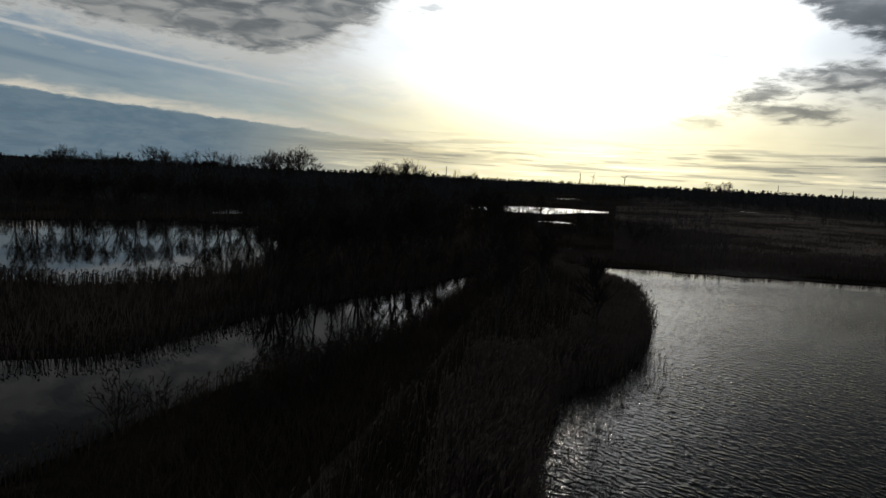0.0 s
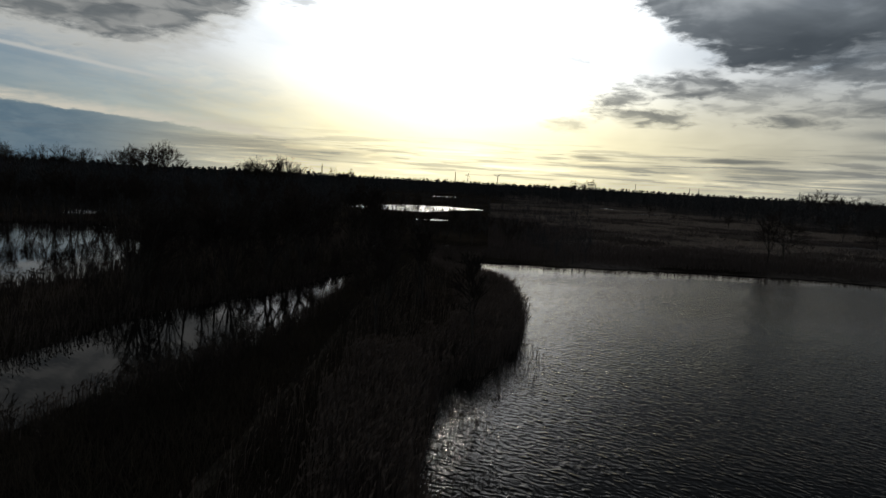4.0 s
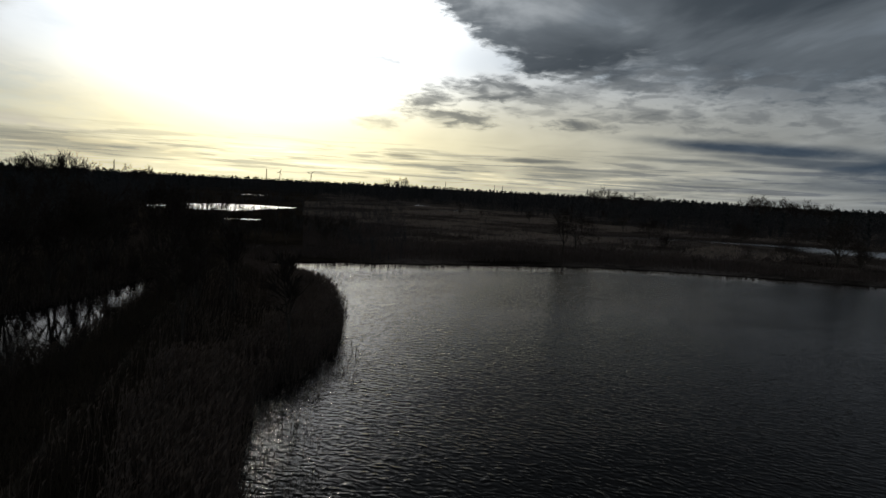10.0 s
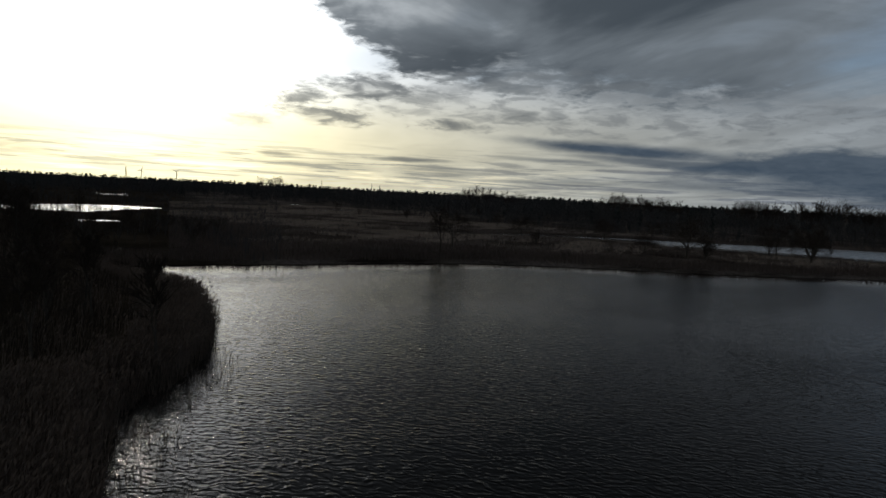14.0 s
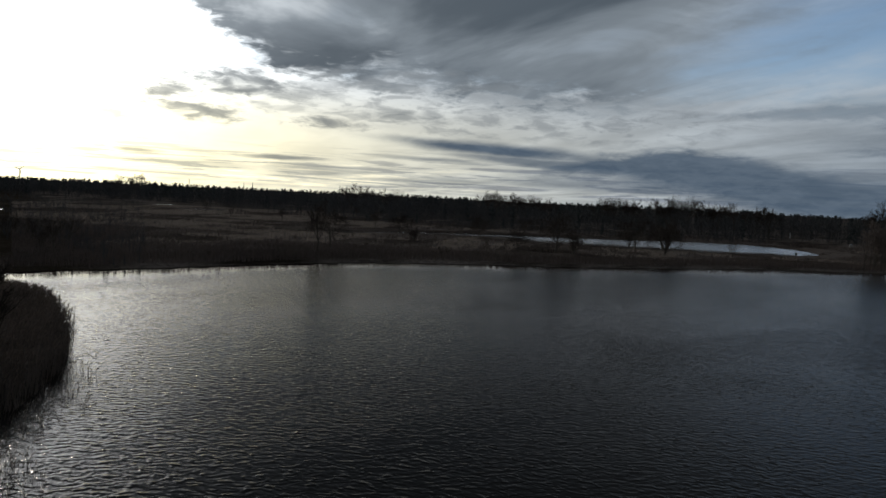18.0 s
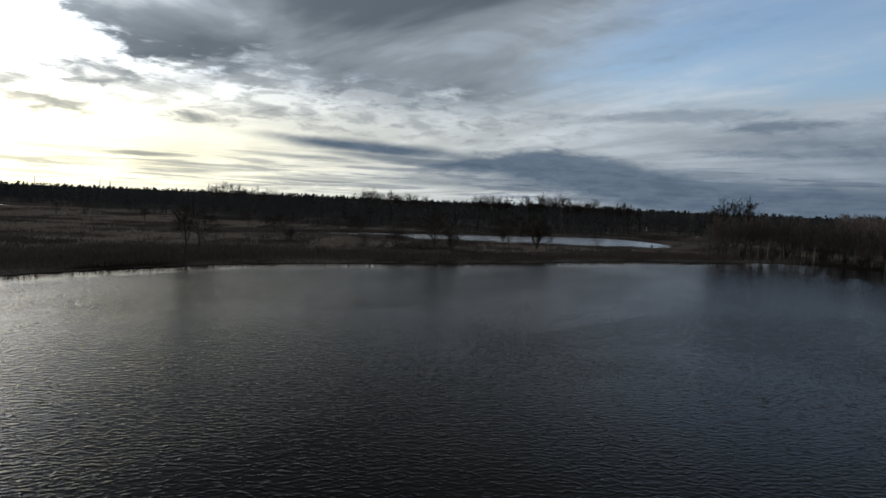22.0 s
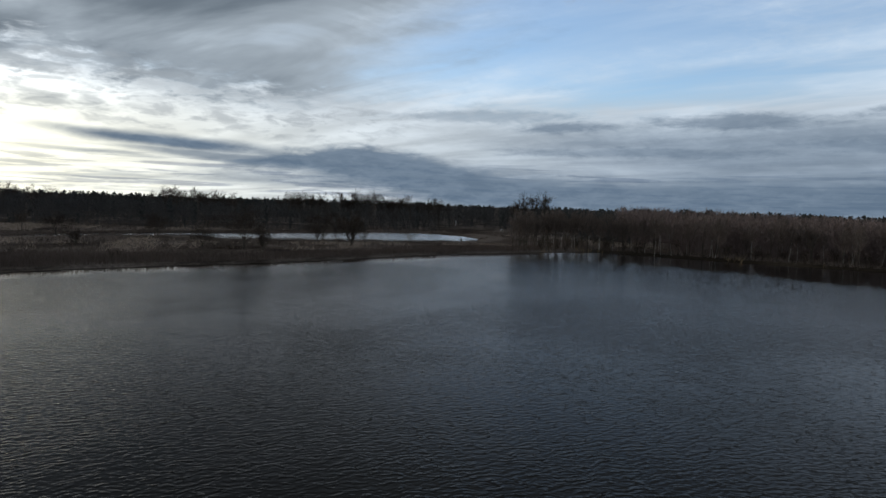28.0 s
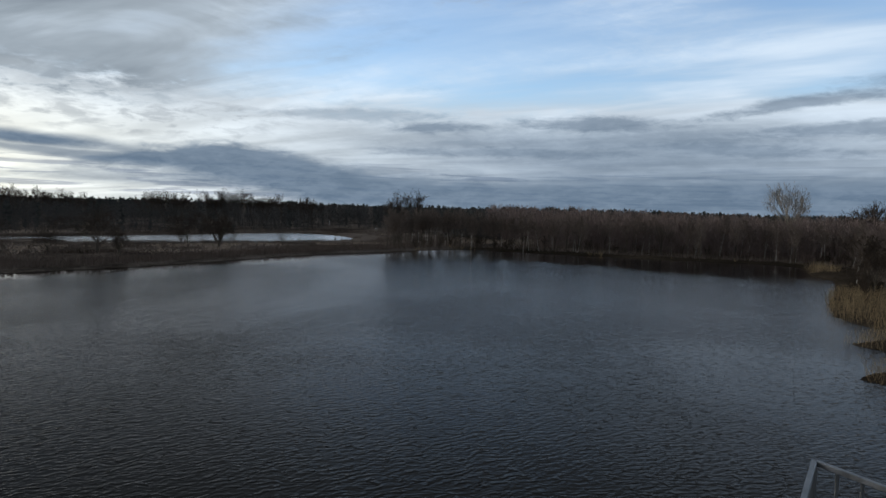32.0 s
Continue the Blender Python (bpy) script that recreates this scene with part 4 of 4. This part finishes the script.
# shrubs of the dike, thickest along the channel
stand(SHRUBS, 60, (-18, 30, 14, 100), lambda x, y: x < path_x(y) - 1.2 and off_water(x, y, CHANNEL) < 6, 0.4, 0.85)
stand(SHRUBS, 44, (-6, 22, 20, 108), lambda x, y: 0.8 < x - path_x(y) < 8 and off_water(x, y, LAKE) > 5, 0.25, 0.5)
stand(SHRUBS, 10, (2, 92, 24, 122), lambda x, y: x < path_x(y) - 1.5, 0.3, 0.5)
stand(SHRUBS + WILLOWS, 60, (10, 112, 75, 210), lambda x, y: math.degrees(math.atan2(x, y)) < 19 and y > 130, 0.45, 0.75)
# trees on the far shore
for proto, x, y, size in ((WILLOWS[2], 91, 117, 1.15), (DENSE[1], 101, 125, 1.2), (DENSE[0], 150, 91, 1.35), (DENSE[1], 190, 87, 1.25), (OAKS[1], 184, 75, 1.25), (OAKS[0], 152, 87, 0.8),
                          (DENSE[1], 197, 80, 1.1), (OAKS[0], 196, 92, 0.8), (DENSE[0], 141, 97, 0.75), (DENSE[0], 182, 142, 0.9), (DENSE[1], 160, 160, 0.8), (OAKS[0], 136, 130, 0.55), (WILLOWS[1], 196, 60, 0.5)):
    plant_at(proto, x, y, size)
stand(SHRUBS, 22, (60, 60, 190, 150), lambda x, y: off_water(x, y, LAKE) > 4, 0.25, 0.5)
stand(WILLOWS, 14, (150, 120, 290, 330), lambda x, y: off_water(x, y, LONG_POND) > 6 and math.hypot(x, y) < 330 and x + 0.6 * y > 270, 0.5, 0.9)
for m in range(16):
    plant_at(SHRUBS[m % 3], 14 + m * 2.1, float(rng.uniform(255, 264)) + abs(m - 16) * 1.5, float(rng.uniform(0.7, 1.1)))
# birch wood on the eastern shore
stand(BIRCHES, 22, (185, -130, 250, 24), lambda x, y: off_water(x, y, LAKE) < 16 and x > 180, 0.65, 0.95)
stand(BIRCHES, 48, (185, -150, 270, 24), lambda x, y: off_water(x, y, LAKE) < 55 and x > 180, 0.8, 1.1)
stand(BROWN_ALDERS, 90, (185, -150, 280, 30), lambda x, y: off_water(x, y, LAKE) < 60, 0.8, 1.1)
stand(BROWN_ALDERS, 18, (196, -14, 240, 30), lambda x, y: 82.5 < math.degrees(math.atan2(x, y)) < 93 and off_water(x, y, LAKE) < 18, 0.9, 1.15)
stand(SHRUBS, 16, (196, -14, 240, 30), lambda x, y: 82.5 < math.degrees(math.atan2(x, y)) < 93 and off_water(x, y, LAKE) < 8, 0.6, 1.0)
for x, y, size in ((137, -78, 0.8), (97, -61, 0.6), (101, -64, 0.7)):
    plant_at(BIRCHES[1], x, y, size)
stand(SHRUBS, 55, (185, -150, 250, 30), lambda x, y: off_water(x, y, LAKE) < 35, 0.5, 1.0)
stand(BIRCHES + BROWN_ALDERS + WILLOWS[:1], 50, (80, -160, 195, -55), lambda x, y: 12 < off_water(x, y, LAKE) < 55, 0.7, 1.0)
stand(SHRUBS, 28, (80, -150, 195, -55), lambda x, y: 9 < off_water(x, y, LAKE) < 45, 0.5, 1.0)
for proto, x, y, size in ((ALDERS[0], 120, -73, 0.85), (WILLOWS[0], 126, -75, 1.0), (ALDERS[1], 133, -78, 0.9), (WILLOWS[1], 140, -82, 1.1), (ALDERS[2], 114, -71, 0.8),
                          (DENSE[0], 128, -82, 1.1), (SHRUBS[0], 113, -66, 0.8), (SHRUBS[1], 118, -68.5, 0.9), (SHRUBS[2], 124, -72, 1.0), (SHRUBS[0], 131, -75, 1.0),
                          (DENSE[1], 146, -86, 1.0), (WILLOWS[2], 152, -87, 1.0), (SHRUBS[1], 140, -78.5, 0.9), (SHRUBS[2], 148, -82, 0.9), (ALDERS[0], 160, -92, 0.95)):
    plant_at(proto, x, y, size)
for x, y in ((118, -77), (124, -79), (108, -76), (136, -84)):
    plant_at(random.choice(BIRCHES), x, y, random.uniform(0.7, 0.85))
# skyline trees: azimuth, height in degrees over the horizon, distance
def top_of(proto):
    return float(np.percentile([v.co.z for f in proto.children if f.name.startswith("crown") for v in f.data.vertices], 97))


POPLAR_TOP = {proto.name: top_of(proto) for proto in POPLARS}
for az, up, r in ((-30, 0.62, 330), (-27, 0.4, 330), (-23.3, 0.92, 320), (-20, 0.85, 320), (-18.8, 0.78, 325), (-14.6, 1.1, 300), (-12.9, 1.4, 290), (-5.2, 0.72, 300), (-3.2, 0.95, 280),
                  (2, 0.25, 420), (22.7, 0.46, 620), (41.3, 0.42, 420), (44, 0.25, 420), (53, 0.42, 380), (55.4, 0.34, 380), (57.5, 0.1, 390), (63, 0.36, 370), (64.4, 0.4, 370), (67.3, 0.56, 370),
                  (68.9, 0.6, 370), (71, 0.4, 370), (72.3, 0.36, 370), (75, 0.2, 370), (83.4, 0.82, 290), (120.5, 0.7, 250)):
    for step in (-0.5, 0.5):
        a = radians(az + step + random.uniform(-0.15, 0.15))
        proto = random.choice(POPLARS)
        high = (EYE_HEIGHT - 0.4 + r * math.tan(radians(up + random.uniform(-0.08, 0.08) + (0.05 if az > 0 else -0.05)))) / POPLAR_TOP[proto.name]
        plant_at(proto, r * math.sin(a), r * math.cos(a), high)
plant_at(GREAT_WILLOW, 250 * math.sin(radians(115)), 250 * math.cos(radians(115)), 0.74 * 22.8 / top_of(GREAT_WILLOW), tall=1.35)


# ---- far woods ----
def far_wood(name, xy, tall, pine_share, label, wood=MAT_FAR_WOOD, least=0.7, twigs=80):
    """Many small trees far off: pines with domed crowns, bare trees with rounded crowns of thin twigs."""
    tri_pine, tri_bare = [], []
    z = ground_height(xy)
    for (x, y), z0 in zip(xy, z):
        h = tall * (rng.uniform(least, 1.05) + 0.5 * (1 - least) * math.sin(x * 0.021 + 1.3) * math.sin(y * 0.017 + x * 0.006))
        pine = rng.random() < pine_share
        n = 64 if pine else twigs
        low, high, wide = (0.06, 0.95, 0.125) if pine else (0.03, 0.9, 0.25)
        f = rng.uniform(low, high, n)
        u = (f - low) / (high - low)
        r = wide * h * np.sqrt(1 - u ** (3 if pine else 4)) * np.sqrt(rng.random(n))
        a = rng.uniform(0, 6.28, n)
        out = np.column_stack([np.cos(a), np.sin(a), np.zeros(n)])
        c = out * r[:, None] + np.column_stack([np.full(n, x), np.full(n, y), z0 + f * h])
        b = a + rng.normal(0, 0.7, n)
        side = np.column_stack([-np.sin(b), np.cos(b), np.zeros(n)])
        if pine:
            go = out * (0.05 * h) + np.column_stack([np.zeros(n), np.zeros(n), rng.uniform(0.03, 0.09, n) * h])
            w = side * (0.05 * h)
            tri_pine.append(np.stack([c - w, c + w - (0, 0, 0.02 * h), c + go], 1))
        else:
            go = out * (r * 0.45 + 0.02 * h)[:, None] + np.column_stack([np.zeros(n), np.zeros(n), rng.uniform(0.06, 0.15, n) * h])
            w = side * (1.1 / twigs * h)
            tri_bare.append(np.stack([c - w * 0.5, c + go, c + w * 0.5], 1))
        tri_bare.append(np.array([[(x - 0.13, y, z0 - 0.3), (x + 0.13, y, z0 - 0.3), (x, y, z0 + h * 0.8)], [(x, y - 0.13, z0 - 0.3), (x, y + 0.13, z0 - 0.3), (x, y, z0 + h * 0.8)]]))
    for part_name, tris, mat in ((name + "_pines", tri_pine, MAT_PINE), (name, tri_bare, wood)):
        if tris:
            v = np.concatenate(tris).reshape(-1, 3)
            tagged(new(part_name, mesh_of(part_name, v, np.arange(len(v)).reshape(-1, 3), mat)), label, "wood", kind="stuff")


WOOD_AZ = [-46, -20, 0, 6, 16, 28, 40, 55, 74, 77, 82, 88, 96, 126, 140]
WOOD_R = [230, 240, 260, 560, 590, 470, 360, 315, 330, 410, 400, 320, 235, 220, 180]


def ring_of_wood(n, deep, inner=0.0, az_span=(-46, 140), power=1.4):
    az = rng.uniform(*az_span, n)
    r = np.interp(az, WOOD_AZ, WOOD_R) + inner + deep * rng.random(n) ** power
    xy = np.column_stack([r * np.sin(np.radians(az)), r * np.cos(np.radians(az))])
    return xy[shore_gap(xy) > 1]


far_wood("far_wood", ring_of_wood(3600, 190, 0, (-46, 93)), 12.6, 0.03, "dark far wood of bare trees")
far_wood("pine_wood", ring_of_wood(3000, 260, 150), 14.0, 0.85, "dark pine wood along the horizon", least=0.86)
far_wood("birch_wood", ring_of_wood(3000, 190, -8, (91, 140)), 13.6, 0.0, "brown bare birch wood", MAT_BROWN_WOOD, twigs=90)
far_wood("eastern_pines", ring_of_wood(500, 130, 90, (92, 140)), 14.0, 0.7, "dark pines behind the birch wood", MAT_BROWN_WOOD, 0.86)
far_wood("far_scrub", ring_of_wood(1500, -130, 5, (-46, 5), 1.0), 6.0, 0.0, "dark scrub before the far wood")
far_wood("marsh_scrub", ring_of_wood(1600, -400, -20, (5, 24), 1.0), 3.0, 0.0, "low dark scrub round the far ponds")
far_wood("wood_edge", ring_of_wood(800, -45, 0, (30, 92), 1.0), 5.0, 0.05, "low scrub at the edge of the wood")

# ---- built things ----
def box(size, at=(0, 0, 0), turn=0.0, bevel=0.0):
    bm = bmesh.new()
    bmesh.ops.create_cube(bm, size=1.0, matrix=pose(*at, 0, 0, turn) @ Matrix.Diagonal((*size, 1)))
    if bevel:
        bmesh.ops.bevel(bm, geom=bm.edges[:], offset=bevel, segments=1, affect="EDGES")
    return bm


def bar(a, b, thick, deep=None, bevel=0.0):
    """A square bar from a to b."""
    a, b = Vector(a), Vector(b)
    m = Matrix.Translation((a + b) / 2) @ (b - a).to_track_quat("X", "Z").to_matrix().to_4x4() @ Matrix.Diagonal(((b - a).length, deep or thick, thick, 1))
    bm = bmesh.new()
    bmesh.ops.create_cube(bm, size=1.0, matrix=m)
    if bevel:
        bmesh.ops.bevel(bm, geom=bm.edges[:], offset=bevel, segments=1, affect="EDGES")
    return bm


def part(name, bm, mat, parent=None, label=""):
    me = bpy.data.meshes.new(name)
    bm.to_mesh(me), bm.free()
    me.materials.append(mat)
    ob = new(name, me)
    ob.parent = parent
    return tagged(ob, label)


# the watch tower: deck, legs and its steel railing
CORNER, RAIL_Z = Vector((3.333, -1.749, 0)), 12.75
FRONT, SIDE = Vector((-0.858, 0.514, 0)), Vector((-0.865, -0.501, 0))
DECK_Z = RAIL_Z - 1.1
tower = tagged(new("watch_tower"), "steel watch tower with a timber deck", "tower")
for u in (0.15, 5.6):
    for v in (0.15, 2.6):
        p = CORNER + FRONT * u + SIDE * v
        z = max(float(ground_height(np.array([[p.x, p.y]]))[0]), -0.9)
        part("leg", bar((p.x, p.y, z - 0.2), (p.x, p.y, DECK_Z - 0.05), 0.16, bevel=0.01), MAT_STEEL, tower)
for v in np.arange(0.07, 2.9, 0.145):
    a, b = CORNER + SIDE * float(v) + FRONT * 0.02, CORNER + SIDE * float(v) + FRONT * 5.8
    part("deck_board", bar((a.x, a.y, DECK_Z), (b.x, b.y, DECK_Z), 0.04, 0.11), MAT_DECK, tower)
for u in (0.15, 2.8, 5.6):
    a, b = CORNER + FRONT * u, CORNER + FRONT * u + SIDE * 2.9
    part("joist", bar((a.x, a.y, DECK_Z - 0.11), (b.x, b.y, DECK_Z - 0.11), 0.16, 0.08), MAT_STEEL, tower)

ENDS = [CORNER, CORNER + FRONT * 5.8, CORNER + FRONT * 5.8 + SIDE * 2.9, CORNER + SIDE * 2.9]
for i in (0, 1, 3):
    a, b = ENDS[i], ENDS[(i + 1) % 4]
    rail = tagged(new("railing"), "galvanised steel railing with upright bars", "railing", "railings of the watch tower")
    d = (b - a).normalized()
    up = Vector((0, 0, RAIL_Z))
    part("top_rail", bar(a + up, b + up, 0.028, 0.026, 0.003), MAT_STEEL, rail)
    part("bottom_rail", bar(a + up - Vector((0, 0, 0.98)), b + up - Vector((0, 0, 0.98)), 0.025, 0.03, 0.003), MAT_STEEL, rail)
    count = int((b - a).length / 0.12)
    for m in range(1, count):
        p = a + (b - a) * (m / count)
        part("baluster", bar((p.x, p.y, RAIL_Z - 0.97), (p.x, p.y, RAIL_Z - 0.014), 0.013), MAT_STEEL, rail)
    q = a + d * 0.02
    part("post", bar((q.x, q.y, DECK_Z + 0.021), (q.x, q.y, RAIL_Z - 0.015), 0.028, bevel=0.004), MAT_STEEL, rail)

# stakes of an old fence in the lake
for m in range(26):
    f = m / 25
    x, y = np.interp(f, [0, 0.35, 0.6, 0.8, 1], [166, 150, 143.5, 139, 133]), np.interp(f, [0, 0.35, 0.6, 0.8, 1], [9, -11, -23, -33, -42])
    x, y, h = x + random.gauss(0, 0.25), y + random.gauss(0, 0.25), random.uniform(0.85, 1.25)
    bm = bmesh.new()
    bmesh.ops.create_cone(bm, cap_ends=True, segments=7, radius1=0.07, radius2=0.055, depth=h + 1.0)
    for v in bm.verts:
        v.co.z += (v.co.x * 0.4 if v.co.z > 0 else 0)
    stake = part("stake", bm, MAT_POST)
    stake.matrix_basis = pose(x, y, (h - 1.0) / 2, random.gauss(0, 3), random.gauss(0, 3), random.uniform(0, 360))
    tagged(stake, "dark wooden stake standing in the lake", "stake", "row of stakes in the lake")


def turbine(az, r, hub, blade, turn):
    x, y = r * math.sin(radians(az)), r * math.cos(radians(az))
    ob = tagged(new("wind_turbine"), "far pale wind turbine above the wood", "wind turbine", "far wind turbines")
    ob.matrix_basis = pose(x, y, 0.3, 0, 0, -az)
    bm = bmesh.new()
    bmesh.ops.create_cone(bm, cap_ends=True, segments=12, radius1=2.6, radius2=1.3, depth=hub, matrix=pose(0, 0, hub / 2))
    part("tower", bm, MAT_TOWER, ob)
    part("nacelle", box((4, 9, 4), (0, 0, hub + 1), bevel=0.8), MAT_TOWER, ob)
    bm = bmesh.new()
    bmesh.ops.create_uvsphere(bm, u_segments=10, v_segments=6, radius=2.0, matrix=pose(0, -5.5, hub + 1))
    rotor = part("hub", bm, MAT_TOWER, ob)
    for m in range(3):
        a = radians(turn + 120 * m)
        d = Vector((math.sin(a), 0, math.cos(a)))
        w = Vector((math.cos(a), 0, -math.sin(a)))
        root, tip = Vector((0, -5.5, hub + 1)) + d * 1.5, Vector((0, -5.8, hub + 1)) + d * blade
        bm = bmesh.new()
        knee = root + (tip - root) * 0.25
        rings_ = [[bm.verts.new(p + w * s * wide + Vector((0, q, 0))) for s, q in ((-1, 0), (0.2, 0.5), (1, 0), (0.2, -0.5))]
                  for p, wide in ((root, 1.2), (knee, 2.0), (tip, 0.4))]
        for lo, hi in zip(rings_, rings_[1:]):
            for i in range(4):
                bm.faces.new((lo[i], lo[(i + 1) % 4], hi[(i + 1) % 4], hi[i]))
        bm.faces.new(rings_[0]), bm.faces.new(rings_[-1])
        part("blade", bm, MAT_TOWER, rotor)


turbine(13.0, 4300, 52, 24, 20)
turbine(15.6, 3900, 50, 26, 50)


def mast(az, r, high, wide):
    """A lattice mast: four legs and cross braces."""
    x, y = r * math.sin(radians(az)), r * math.cos(radians(az))
    ob = tagged(new("lattice_mast"), "far grey lattice mast above the wood", "mast", "far masts")
    ob.matrix_basis = pose(x, y, 0.3, 0, 0, 17)
    foot = [Vector((sx * wide, sy * wide, 0)) for sx, sy in ((-1, -1), (1, -1), (1, 1), (-1, 1))]
    head = [Vector((p.x * 0.3, p.y * 0.3, high)) for p in foot]
    for a, b in zip(foot, head):
        part("leg", bar(a, b, wide * 0.3), MAT_MAST, ob)
    for m in range(8):
        f, g = m / 8, (m + 1) / 8
        for i in range(4):
            j = (i + 1) % 4
            part("brace", bar(foot[i].lerp(head[i], f), foot[j].lerp(head[j], g), wide * 0.16), MAT_MAST, ob)


for az, r, high, wide in ((0.3, 2600, 50, 2.2), (11.9, 3200, 56, 2.4), (27.3, 2600, 36, 1.8), (31.6, 3000, 36, 1.8), (32.3, 3000, 34, 1.8), (-5.9, 1500, 30, 1.2),
                          (40.2, 1800, 30, 1.2), (39.6, 1800, 31, 1.2)):
    mast(az, r, high, wide)

# small things in the far marsh
for name, x, y, size, mat, label in (("marker_post", 396, 92, (0.25, 0.25, 3.2), MAT_TOWER, "pale marker post at the edge of the wood"),
                                     ("stump", 247, 55, (0.8, 0.8, 1.6), MAT_POST, "dark stump at the tip of the long pond")):
    bm = bmesh.new()
    bmesh.ops.create_cone(bm, cap_ends=True, segments=9, radius1=size[0] * 0.6, radius2=size[0] * 0.42, depth=size[2] + 0.6)
    ob = part(name, bm, mat)
    ob.matrix_basis = pose(x, y, float(ground_height(np.array([[x, y]]))[0]) + size[2] / 2 - 0.3, 2, -2, 0)
    tagged(ob, label, "post" if name == "marker_post" else "stump")
hut = tagged(new("hut"), "small grey wooden hut at the edge of the marsh", "hut")
hut.matrix_basis = pose(329, 52, float(ground_height(np.array([[329.0, 52.0]]))[0]), 0, 0, 25) @ Matrix.Scale(0.5, 4)
part("wall", box((3.0, 2.4, 2.3), (0, 0, 0.95)), MAT_DECK, hut)
bm = bmesh.new()
ridge = [bm.verts.new(p) for p in ((-1.7, -1.5, 2.05), (1.7, -1.5, 2.05), (1.7, 1.5, 2.05), (-1.7, 1.5, 2.05), (-1.7, 0, 3.0), (1.7, 0, 3.0))]
for f in ((0, 1, 5, 4), (2, 3, 4, 5), (0, 4, 3), (1, 2, 5), (3, 2, 1, 0)):
    bm.faces.new([ridge[i] for i in f])
part("roof", bm, MAT_MAST, hut)
part("door", box((0.8, 0.06, 1.8), (0.4, -1.23, 0.95)), MAT_POST, hut)
